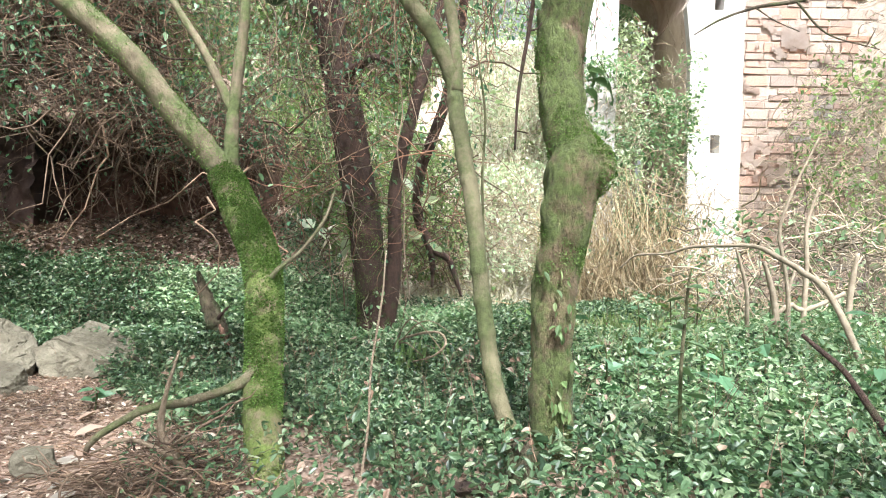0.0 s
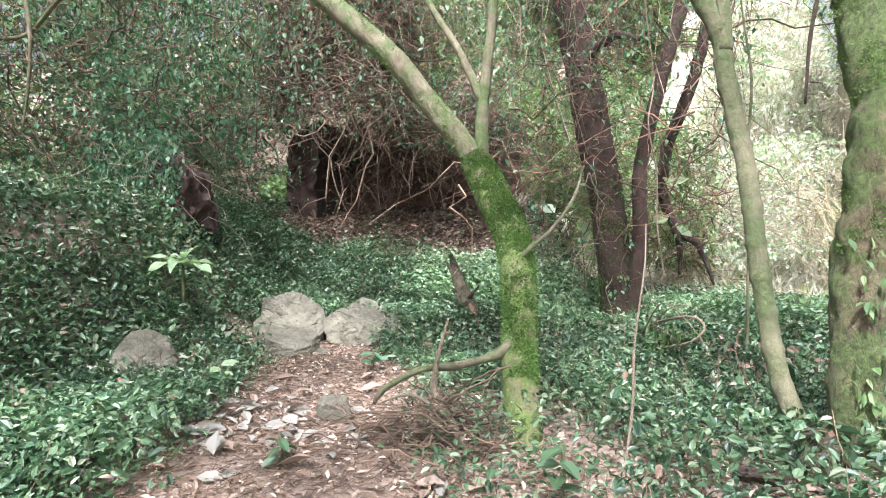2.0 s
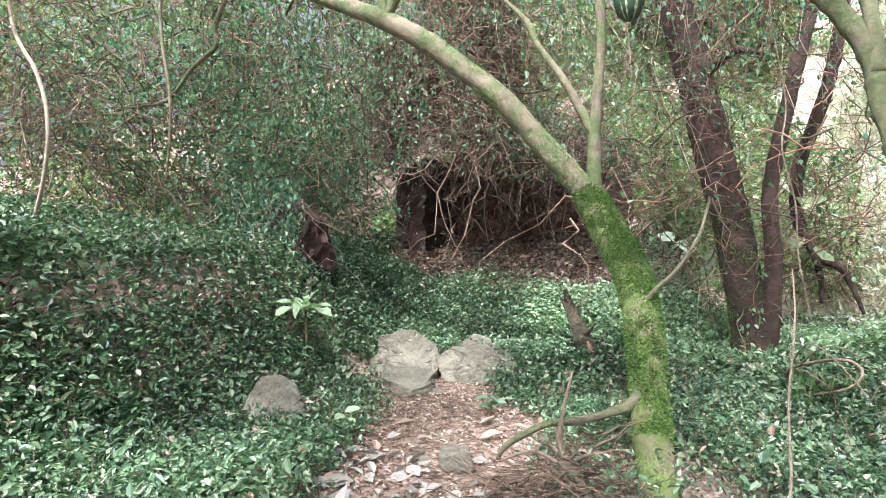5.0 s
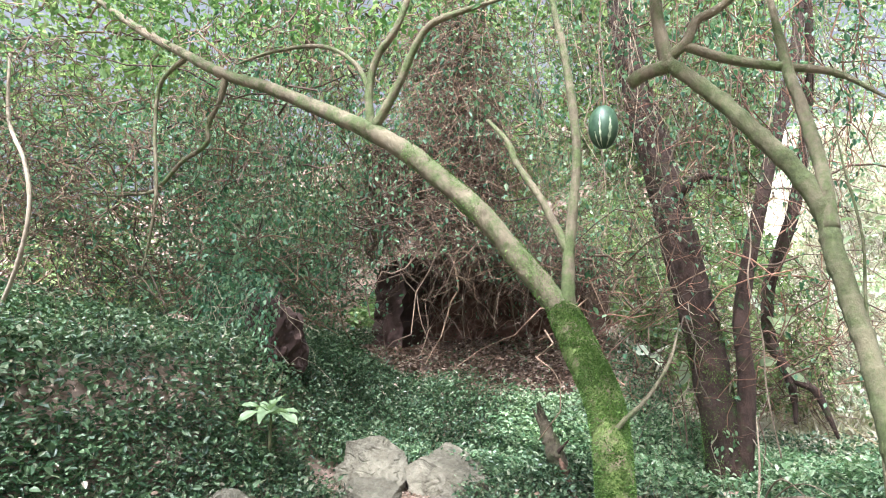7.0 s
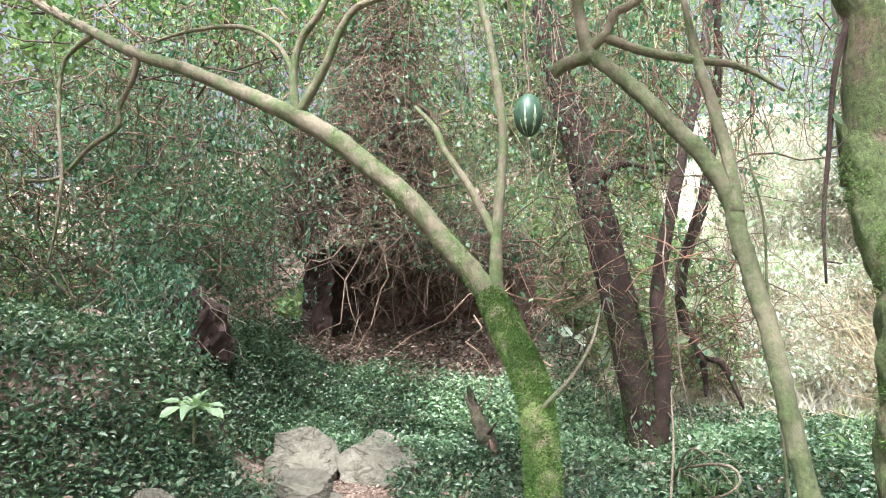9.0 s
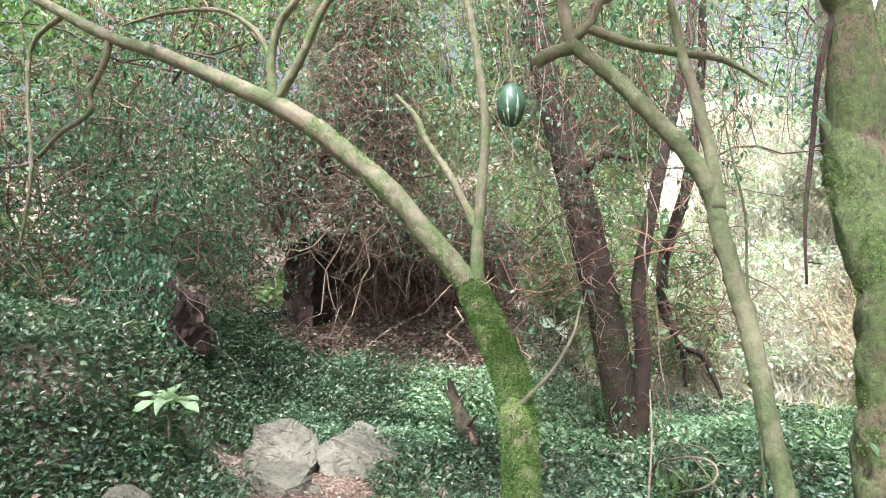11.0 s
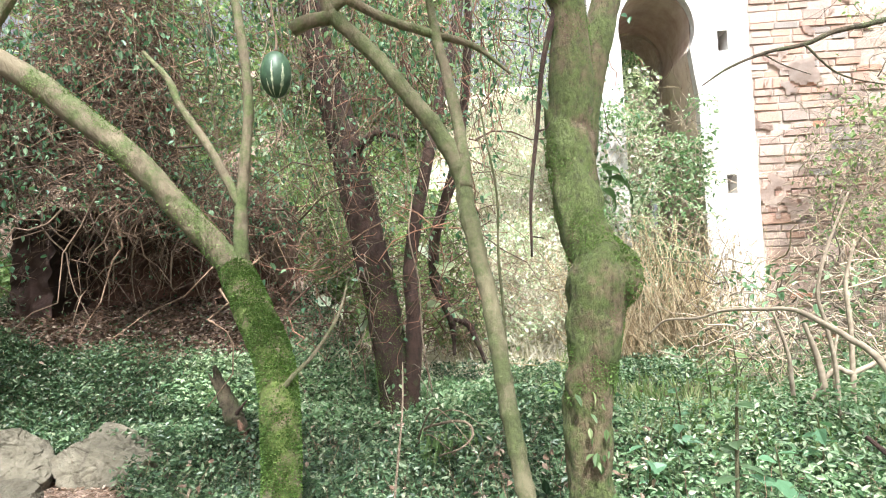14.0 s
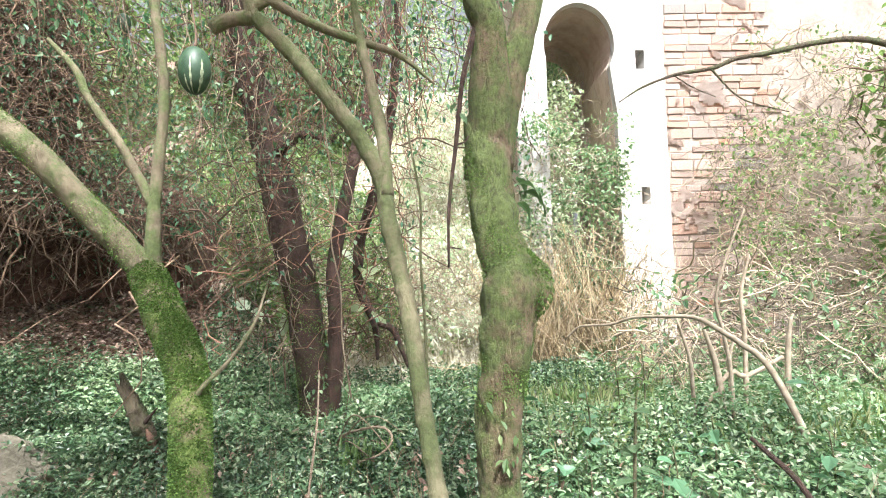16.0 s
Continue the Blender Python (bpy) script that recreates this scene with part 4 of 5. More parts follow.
def earth_face(name, x0, x1, y, z0, z1, label, depth=0.5, seed=0.0, material=EARTH):
    nx, nz = int((x1 - x0) / 0.08), int((z1 - z0) / 0.08)
    gx, gz_ = np.meshgrid(np.linspace(x0, x1, nx), np.linspace(z0, z1, nz))
    p = np.stack([gx, np.full(gx.shape, y), gz_], -1).reshape(-1, 3)
    v = p.copy()
    v[:, 2] -= (p[:, 2] - z0) / (z1 - z0) * 0.35 * (1 + wave3(p * np.array([1, 1, 0]), 2.2, seed))
    v[:, 1] += depth * wave3(p, 1.4, seed) + 0.25 * depth * wave3(p, 5, seed + 2) + 0.08 * wave3(p, 14, seed)
    i, j = np.meshgrid(np.arange(nx - 1), np.arange(nz - 1))
    a = (j * nx + i).ravel()
    back = v.copy()
    back[:, 1] += 1.2
    n = len(v)
    quads = np.stack([a, a + 1, a + nx + 1, a + nx], 1)
    edge = np.concatenate([np.arange(nx - 1), (nz - 1) * nx + np.arange(nx - 1)])
    sides = np.stack([edge, edge + 1, edge + 1 + n, edge + n], 1)
    up = np.concatenate([np.arange(nz - 1) * nx, np.arange(nz - 1) * nx + nx - 1])
    sides2 = np.stack([up, up + nx, up + nx + n, up + n], 1)
    ob = obj(name, mesh_np(name, np.vstack([v, back]), np.vstack([quads, quads[:, ::-1] + n, sides, sides2]), True), material)
    return tagged(ob, label, "earth bank")


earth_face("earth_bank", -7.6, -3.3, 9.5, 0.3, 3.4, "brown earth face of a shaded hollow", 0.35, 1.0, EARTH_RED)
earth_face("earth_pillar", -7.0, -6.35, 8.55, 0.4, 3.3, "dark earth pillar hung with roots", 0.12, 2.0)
# The outcrop takes the darker earth so that its colour gives a recess's shade.
tagged(lumpy("earth_outcrop", (-6.2, 5.25, 1.35), (0.66, 0.42, 0.80), 11, EARTH, 5, 0.4), "bare earth outcrop with roots, darkened like a shaded recess", "earth bank")


# ---- undergrowth and background ----


def shrub(name, label, lo, hi, n, size, material, twigs, twig_mat, clump=1.3, level=0.0, hang=0.0, seed=0.0, category="shrub", tr=0.006, reach=1.0):
    t = thing(name, label, category)
    p = cloud(n, lo, hi, clump, level, seed)
    pitch = rng.normal(-0.3 - hang, 0.5, n)
    obj("foliage", leaves("foliage", p, rng.uniform(0.6, 1.35, n) * size, pitch=pitch), material, t)["kind"] = "stuff"
    if twigs:
        a = cloud(twigs, lo, hi, clump, level - 0.2, seed)
        d = rng.normal(0, 1, (twigs, 3))
        d /= np.linalg.norm(d, axis=1, keepdims=True)
        d[:, 2] = d[:, 2] * (1 - hang) - hang
        b = a + d * rng.uniform(0.3, 1.3, twigs)[:, None] * reach
        me, _ = strands("tangle", a, b, rng.normal(0, 0.15, (twigs, 3)), rng.uniform(0.35, 1.3, twigs) * tr, 0.045)
        obj("tangle", me, twig_mat, t)["kind"] = "stuff"
    return t


shrub("vine_curtain", "dense hanging mass of brown vine stems", (-7.0, 8.1, 2.9), (-4.5, 8.7, 5.2), 2600, 0.07, VINE, 3600, TWIG, 1.2, -0.2, 0.35, 1.0, "vines", 0.010)
shrub("vine_curtain", "upright column of brown vine stems and leaves", (-5.9, 7.7, 4.8), (-4.5, 8.6, 7.2), 1400, 0.07, VINE, 1500, TWIG, 1.2, -0.2, 0.5, 1.4, "vines", 0.010)
shrub("vine_curtain", "thin hanging fringe of dry stems over the hollow", (-4.7, 8.0, 2.4), (-2.6, 9.2, 3.6), 1800, 0.07, VINE, 600, TWIG, 1.2, -0.1, 0.5, 1.7, "vines", 0.008)
shrub("vine_curtain", "loose hanging green creepers with thin stems", (-4.4, 9.2, 2.6), (-0.6, 10.4, 7.4), 2600, 0.08, WEED, 600, TWIG, 1.5, 0.3, 0.5, 2.0, "vines")
shrub("bank_shrub", "tangled shrub with small leaves on the bank", (-10.5, 4.8, 1.5), (-6.2, 8.0, 5.4), 9000, 0.090, VINE, 1500, TWIG, 1.5, 0.1, 0.25, 3.0, tr=0.007)
shrub("bank_shrub", "tangled shrub with bare stems on the bank", (-11, 1.5, 1.5), (-7.2, 4.6, 5.2), 4500, 0.085, VINE, 2400, TWIG, 1.3, 0.0, 0.2, 4.0, tr=0.008)
shrub("bank_shrub", "dense leafy shrub far up the bank", (-15, 7.6, 2.0), (-8.6, 11.5, 5.6), 8000, 0.12, VINE, 900, TWIG, 1.2, -0.2, 0.2, 3.3)
shrub("thicket", "thicket of twiggy bushes and climbing plants", (-2.6, 9.2, 0.6), (0.0, 11.0, 2.6), 5000, 0.07, FAR_LEAF, 1000, TWIG, 1.6, 0.1, 0.3, 5.0)
shrub("root_curtain", "pale dry roots hanging over the hollow's edge", (-6.6, 8.8, 1.9), (-2.2, 9.2, 2.9), 400, 0.05, VINE, 300, TWIG, 1.6, -0.3, 0.6, 5.5, "roots")
shrub("bank_shrub", "small dense shrub at the hollow's edge", (-10.6, 8.6, 1.6), (-8.7, 9.6, 3.4), 2600, 0.08, VINE, 260, TWIG, 1.3, -0.2, 0.2, 3.7)
creep_rim = [(-7.0 + 0.24 * k, 9.0 + 0.12 * math.sin(k * 1.7)) for k in range(20)]
rim = thing("rim_roots", "dangling roots over the rim of the hollow", "roots")
for k, (x, y) in enumerate(creep_rim):
    z = 2.55 + 0.12 * math.sin(k * 2.3)
    obj("root", limb("root", [(x, y + 0.1, z, 0.02), (x + 0.05 * math.sin(k), y - 0.1, z - 0.25, 0.014), (x + 0.12 * math.sin(k * 3.1), y - 0.12, z - 0.6 - 0.25 * math.sin(k * 1.3), 0.009), (x + 0.2 * math.sin(k * 1.9), y - 0.1, z - 1.0 - 0.3 * math.sin(k * 2.9), 0.005)], 6, 0.15), BARK_GREY, rim)
shrub("root_curtain", "thin roots hanging from a bare earth outcrop", (-6.9, 4.75, 1.0), (-5.5, 4.95, 2.3), 1700, 0.06, VINE, 60, TWIG_PALE, 1.6, -0.5, 0.7, 5.7, "roots")
shrub("twig_tangle", "tangle of reddish dry twigs between the trunks", (-2.3, 6.2, 0.9), (0.35, 8.3, 5.0), 500, 0.06, VINE, 330, TWIG_RED, 1.2, -0.1, 0.3, 6.0, "twigs", 0.008, 1.1)
shrub("twig_tangle", "tangle of thin dry twigs under the tree crowns", (-4.5, 5.6, 2.6), (-0.6, 7.2, 5.4), 1700, 0.05, VINE, 650, TWIG, 1.2, 0.0, 0.35, 6.5, "twigs", 0.005)
shrub("wall_bush", "bright green bush against the old pier", (2.0, 9.9, 0.6), (3.88, 10.85, 4.5), 5200, 0.08, WEED, 500, TWIG_PALE, 2.6, 0.0, 0.1, 7.0, "bush")
shrub("wall_creeper", "pale dry creeper stems hanging over the masonry", (5.3, 9.6, 0.3), (9.0, 10.8, 5.8), 2600, 0.07, FAR_LEAF, 1300, TWIG_PALE, 1.2, 0.0, 0.3, 8.0, "creeper", 0.008)


shrub("vault_creeper", "green creeper hanging inside the arch", (2.7, 13.75, 5.2), (3.7, 14.6, 7.2), 1500, 0.09, WEED, 80, TWIG_PALE, 2.0, 0.0, 0.4, 8.2, "creeper")


shrub("dry_brush", "pale dry brushwood in front of the old wall", (2.6, 5.6, 0.2), (5.4, 8.2, 1.7), 1500, 0.08, WEED, 700, TWIG_PALE, 1.4, 0.0, 0.2, 8.4, "brushwood", 0.009)
shrub("wall_bush", "loose light green bush before the masonry", (4.8, 7.4, 0.2), (8.4, 9.2, 3.8), 2600, 0.08, FAR_LEAF, 500, TWIG_PALE, 2.4, 0.1, 0.2, 8.8, "bush")


shrub("branch_tangle", "long bare curving branches above the bank", (-9.0, 4.4, 2.2), (-5.2, 6.4, 5.6), 500, 0.07, VINE, 150, TWIG, 1.0, -0.3, 0.15, 9.1, "branches", 0.016, 1.7)
shrub("branch_tangle", "long bare curving branches before the hollow", (-6.8, 6.8, 2.6), (-3.4, 7.8, 5.8), 400, 0.07, VINE, 130, TWIG, 1.0, -0.3, 0.4, 9.3, "branches", 0.015, 1.6)
shrub("branch_tangle", "thin bare branches between the trunks", (-2.6, 5.6, 1.4), (0.2, 7.6, 5.2), 200, 0.07, VINE, 60, TWIG, 1.0, -0.3, 0.3, 9.5, "branches", 0.011, 1.3)


# Whitish leaf: the clearing's overexposed sun is put into the colour.
PALE_GLARE_LEAF = leaf_mat("pale_glare_leaf", [(0.0, (0.32, 0.42, 0.26)), (0.5, (0.55, 0.62, 0.48)), (1.0, (0.76, 0.79, 0.70))], 0.5, 0.45)
shrub("clearing_bush", "bushes at the clearing's edge, sun glare in their pale colour", (-0.4, 12.0, 1.4), (2.0, 14.6, 7.6), 5000, 0.075, PALE_GLARE_LEAF, 420, TWIG_PALE, 2.6, 0.1, 0.1, 9.7, "bush")
shrub("clearing_bush", "leafy bush beside the plastered pier, coloured pale as sun glare", (2.3, 11.6, 0.6), (3.5, 13.2, 5.6), 6500, 0.10, PALE_GLARE_LEAF, 220, TWIG_PALE, 1.6, -0.4, 0.1, 10.3, "bush")
shrub("clearing_bush", "weeds on the clearing's slope, sun glare in their pale colour", (0.0, 9.6, 0.7), (2.2, 11.8, 2.6), 2600, 0.08, PALE_GLARE_LEAF, 500, TWIG_PALE, 2.6, 0.1, 0.1, 9.9, "bush")


def creepers(label, lo, hi, n, drop, per, size, twig_mat=None):
    """Leafy strands that hang down from the crowns."""
    t = thing("hanging_creeper", label, "vines")
    a = cloud(n, lo, hi, 1.0, -0.1, lo[0])
    b = a + np.column_stack([rng.normal(0, 0.25, n), rng.normal(0, 0.2, n), -rng.uniform(drop[0], drop[1], n)])
    me, p = strands("strand", a, b, rng.normal(0, 0.15, (n, 3)), rng.uniform(0.003, 0.008, n), 0.025, 9)
    obj("strand", me, twig_mat or TWIG, t)["kind"] = "stuff"
    k = rng.integers(0, n, n * per)
    u = rng.uniform(0, 7.99, n * per)
    i = u.astype(int)
    q = p[k, i] * (1 - (u - i))[:, None] + p[k, i + 1] * (u - i)[:, None] + rng.normal(0, 0.045, (n * per, 3))
    obj("foliage", leaves("foliage", q, rng.uniform(0.6, 1.3, n * per) * size, pitch=rng.normal(-0.8, 0.5, n * per)), VINE, t)["kind"] = "stuff"


creepers("leafy creeper strands hanging from the arched limb's crown", (-6.5, 5.6, 4.4), (-1.4, 7.4, 7.2), 120, (0.8, 2.8), 18, 0.075)
creepers("leafy creeper strands hanging behind the dark tree", (-3.2, 7.6, 4.6), (0.0, 9.4, 8.0), 70, (1.2, 4.0), 14, 0.08)
creepers("leafy creeper strands hanging over the bank", (-10, 4.6, 4.0), (-5.5, 8.0, 7.0), 180, (0.8, 2.6), 24, 0.08)
creepers("long bare tan vine stems hanging between the trunks", (-3.4, 5.4, 4.4), (0.2, 7.0, 6.2), 46, (1.4, 4.0), 3, 0.05, TWIG_PALE)
creepers("long bare brown vine stems hanging over the bank", (-9.0, 4.6, 4.6), (-4.6, 7.0, 6.4), 40, (1.2, 3.2), 3, 0.05, TWIG)
creepers("brown dry creeper strands hanging above the clearing", (-1.0, 4.2, 3.4), (1.3, 6.5, 5.2), 150, (0.3, 1.2), 14, 0.05, TWIG_RED)
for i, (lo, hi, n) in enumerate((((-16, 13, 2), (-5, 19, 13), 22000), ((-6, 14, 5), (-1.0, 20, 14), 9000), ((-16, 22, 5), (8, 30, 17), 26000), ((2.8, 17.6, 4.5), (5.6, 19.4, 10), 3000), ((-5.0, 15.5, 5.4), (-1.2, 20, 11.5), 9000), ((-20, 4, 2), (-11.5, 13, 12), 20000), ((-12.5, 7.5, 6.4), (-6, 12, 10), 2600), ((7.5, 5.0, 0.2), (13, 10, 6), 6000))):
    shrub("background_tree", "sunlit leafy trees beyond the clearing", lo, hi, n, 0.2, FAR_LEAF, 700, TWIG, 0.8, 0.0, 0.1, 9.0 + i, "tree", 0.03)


def build_reeds():
    t = thing("reed_clump", "clump of tall dry straw-coloured stalks", "reeds", kind="stuff")
    n = 900
    a = np.column_stack([rng.uniform(1.9, 3.9, n), rng.uniform(9.2, 10.6, n), np.zeros(n)])
    a[:, 2] = height(a[:, 0], a[:, 1])
    b = a + np.column_stack([rng.normal(-0.1, 0.7, n), rng.normal(0, 0.4, n), rng.uniform(0.4, 2.4, n)])
    me, _ = strands("stalk", a, b, rng.normal(0, 0.3, (n, 3)), rng.uniform(0.004, 0.012, n), 0.05)
    obj("stalk", me, REED, t)["kind"] = "stuff"


build_reeds()


def build_meadow():
    n = 46000
    p = ground_points(n, (-3.5, 9.3), (4.0, 20), lambda x, y: np.clip(0.05 + S((x + 1.0) / 1.5) * S((y - 9.4) / 1.6), 0, 1))
    ob = obj("meadow_grass", leaves("meadow_grass", p, rng.uniform(0.12, 0.5, n), pitch=rng.normal(0.7, 0.5, n), form=BLADE, wide=1.2), STRAW)
    tagged(ob, "pale dry grass in the sunlit clearing", "grass", kind="stuff")
    n = 42000
    p = ground_points(n, (-9, 9.8), (3.4, 19), lambda x, y: (1 - 0.93 * S((x + 1.2) / 1.0)) * (0.25 + 0.75) * (np.sin(1.3 * x + np.sin(y)) * np.sin(0.9 * y + x) > -0.1))
    p[:, 2] += rng.uniform(0, 0.5, n)
    ob = obj("hillside_plants", leaves("hillside_plants", p, rng.uniform(0.07, 0.17, n), pitch=rng.normal(0, 0.6, n)), FAR_LEAF)
    tagged(ob, "light green plants covering the sunlit hillside", "undergrowth", kind="stuff")
    n = 12000
    p = ground_points(n, (1.1, 4.2), (5.5, 10), lambda x, y: 0.6 + 0 * x)
    ob = obj("meadow_grass", leaves("meadow_grass", p, rng.uniform(0.10, 0.4, n), pitch=rng.normal(1.0, 0.4, n), form=BLADE, wide=1.5), GRASS)
    tagged(ob, "green grass blades among the undergrowth", "grass", kind="stuff")


build_meadow()


def build_gourd(name, centre, rx, rz, label):
    t = thing(name, label, "gourd")
    bm = bmesh.new()
    bmesh.ops.create_uvsphere(bm, u_segments=32, v_segments=18, radius=1)
    for v in bm.verts:
        a = math.atan2(v.co.y, v.co.x)
        g = 1 - 0.025 * abs(math.sin(5 * a))
        v.co = Vector((v.co.x * rx * g, v.co.y * rx * g, v.co.z * rz * (1.0 if v.co.z > 0 else 0.96)))
    body = part("skin", bm, GOURD, t, "", True)
    t.location = centre
    bm = bmesh.new()
    for k in range(9):
        a = k * math.pi / 4.5 + 0.25 * math.sin(k * 2.3)
        prev = None
        low, top = -1.35 + 0.12 * math.sin(k * 2.7), 0.1 + 0.45 * math.sin(k * 1.9)
        for s in np.linspace(low, top, 17):
            wd = 0.012 + (0.045 + 0.022 * math.sin(k * 4.1)) * math.sin(math.pi * (s - low) / (top - low)) * (1 + 0.45 * math.sin(s * 17 + k * 3))
            ring = [bm.verts.new((1.012 * rx * math.cos(s) * math.cos(a + e * wd * 1.3), 1.012 * rx * math.cos(s) * math.sin(a + e * wd * 1.3), 1.012 * rz * math.sin(s))) for e in (-1, 1)]
            if prev:
                bm.faces.new([prev[0], prev[1], ring[1], ring[0]])
            prev = ring
    obj("stripe", bm_mesh("stripe", bm), GOURD_STRIPE, body, "cream white streaks")
    obj("stem", limb("stem", [(0, 0, rz * 0.97, 0.014), (0.01, 0, rz + 0.1, 0.009), (-0.03, 0, rz + 0.6, 0.006), (0.05, 0, rz + 1.6, 0.005)], 6, 0.05), TWIG, t)


build_gourd("gourd", (-1.60, 5.1, 3.47), 0.135, 0.205, "dark green hanging gourd with cream streaks")
build_gourd("gourd", (-2.87, 6.5, 4.5), 0.075, 0.125, "small shadowed gourd hanging among the vines")


# ---- sticks, saplings and small plants ----


def stick(name, label, category, points, material, sides=8, lump=0.1, twigs=()):
    t = thing(name, label, category)
    obj("stem", limb("stem", points, sides, lump, step=0.04), material, t)
    for pts in twigs:
        obj("twig", limb("twig", pts, 6, lump, step=0.04), material, t)
    return t


def stem_leaves(t, place, size, material, yaw=None, pitch=None, wide=1.0):
    for k, (p, s) in enumerate(zip(place, size)):
        one = leaves("leaf", np.array([p], float), np.array([s]), None if yaw is None else np.array([yaw[k]]), None if pitch is None else np.array([pitch[k]]), wide=wide)
        obj("leaf", one, material, t)


stick("upright_stick", "thin pale stick standing in the ground plants", "stick", [(-0.31, 2.5, 0.0, 0.007), (-0.29, 2.75, 0.41, 0.0065), (-0.305, 2.9, 0.68, 0.006), (-0.29, 3.1, 1.02, 0.005), (-0.31, 3.3, 1.24, 0.003)], BARK_GREY)
stick("dead_branch", "broken dead branch lying beside the path", "branch", [(-1.05, 2.85, -0.06, 0.018), (-1.27, 2.95, 0.16, 0.021), (-1.39, 3.0, 0.29, 0.019), (-1.37, 3.0, 0.48, 0.012), (-1.33, 3.05, 0.70, 0.007)], BARK_GREY, 8, 0.15,
      ([(-1.26, 2.95, 0.17, 0.013), (-1.49, 2.9, 0.28, 0.011), (-1.66, 2.85, 0.22, 0.007)], [(-1.32, 2.97, 0.22, 0.012), (-1.2, 2.85, 0.32, 0.008), (-1.12, 2.8, 0.36, 0.005)]))
stick("liana", "pale curving vine stem on the bank", "vine", [(-7.5, 2.6, 4.6, 0.016), (-7.3, 2.6, 3.81, 0.019), (-6.77, 2.6, 3.24, 0.021), (-6.54, 2.6, 2.73, 0.021), (-6.67, 2.6, 2.16, 0.021), (-7.07, 2.6, 1.58, 0.021), (-7.4, 2.6, 1.2, 0.021)], TWIG_PALE)
h = stick("hanging_twig", "thin dark twig hanging from the tree", "twig", [(0.55, 2.93, 3.0, 0.018), (0.50, 2.9, 2.82, 0.015), (0.44, 2.9, 2.60, 0.012), (0.40, 2.9, 2.30, 0.010), (0.36, 2.9, 2.01, 0.008), (0.35, 2.9, 1.74, 0.005)], BARK_DARK, 7, 0.1,
          ([(0.40, 2.9, 2.30, 0.005), (0.44, 2.9, 2.31, 0.004), (0.46, 2.9, 2.34, 0.002)], [(0.36, 2.9, 1.83, 0.004), (0.41, 2.9, 1.82, 0.002)]))
stem_leaves(h, [(0.43, 2.88, 2.56), (0.41, 2.88, 2.48), (0.42, 2.88, 2.44)], [0.06, 0.05, 0.06], IVY, [1.6, 2.0, -1.4], [-0.2, -0.5, -0.9])
h = stick("sapling", "thin sapling with a few bright leaves", "sapling", [(0.26, 5.0, 0.0, 0.014), (0.25, 5.0, 0.7, 0.013), (0.24, 5.0, 1.36, 0.012), (0.22, 5.0, 1.84, 0.011), (0.23, 5.0, 2.33, 0.010), (0.16, 5.0, 2.80, 0.008), (0.12, 5.0, 3.11, 0.005)], BARK_SMOOTH)
stem_leaves(h, [(0.2, 4.98, 2.45), (0.24, 4.98, 2.40), (0.26, 4.98, 2.52), (0.19, 4.98, 2.34), (0.3, 4.98, 2.44)], [0.11, 0.10, 0.09, 0.10, 0.08], PALE_LEAF, [1.2, -1.4, -0.6, 2.2, -1.8], [0.1, -0.3, 0.3, -0.5, 0.1], 1.3)
h = stick("arched_cane", "tangled dry canes arching over strap-shaped leaves", "cane", [(-0.60, 5.6, 0.0, 0.014), (-0.53, 5.5, 0.32, 0.013), (-0.30, 5.2, 0.48, 0.012), (-0.10, 5.0, 0.53, 0.011), (-0.04, 4.9, 0.46, 0.010), (-0.13, 4.9, 0.36, 0.008), (-0.31, 4.9, 0.30, 0.006)], BARK_GREY, 7, 0.1,
          ([(-0.45, 5.35, 0.40, 0.006), (-0.3, 5.1, 0.58, 0.006), (-0.15, 5.0, 0.62, 0.004), (0.05, 4.95, 0.5, 0.002)], [(-0.5, 5.45, 0.36, 0.007), (-0.2, 5.2, 0.38, 0.006), (0.0, 5.1, 0.30, 0.003)], [(-0.55, 5.5, 0.3, 0.008), (-0.35, 5.1, 0.62, 0.006), (-0.1, 4.9, 0.44, 0.004), (0.0, 4.85, 0.28, 0.003)], [(-0.58, 5.55, 0.2, 0.008), (-0.4, 5.0, 0.44, 0.006), (-0.22, 4.85, 0.36, 0.004)]))
stem_leaves(h, [(-0.46 + 0.032 * k, 5.15 - 0.05 * (k % 3), 0.46 - 0.012 * (k % 5)) for k in range(16)], [0.30 + 0.05 * (k % 4) for k in range(16)], FAR_LEAF, [3.14 + 0.5 * math.sin(k * 2.1) for k in range(16)], [-1.0 - 0.14 * (k % 4) for k in range(16)], 0.2)
stick("pale_bough", "pale bare bough arching before the old wall", "branch", [(1.6, 6.0, 1.07, 0.007), (1.70, 5.9, 1.19, 0.009), (1.78, 5.8, 1.22, 0.011), (1.95, 5.65, 1.235, 0.012), (2.1, 5.5, 1.30, 0.013), (2.28, 5.2, 1.32, 0.015), (2.44, 5.0, 1.32, 0.019), (2.54, 4.8, 1.23, 0.021), (2.6, 4.6, 1.14, 0.022), (2.71, 4.4, 0.95, 0.023), (2.9, 4.1, 0.2, 0.026)], TWIG_PALE, 9, 0.1,
      ([(2.50, 5.2, 0.30, 0.02), (2.48, 5.2, 0.69, 0.018), (2.47, 5.2, 0.94, 0.016), (2.42, 5.2, 1.14, 0.013), (2.37, 5.2, 1.30, 0.01)], [(2.71, 5.0, 0.3, 0.018), (2.71, 5.0, 0.88, 0.017), (2.66, 5.0, 1.21, 0.015), (2.62, 5.0, 1.45, 0.014), (2.71, 5.0, 1.77, 0.011), (2.9, 5.0, 2.2, 0.006)]))
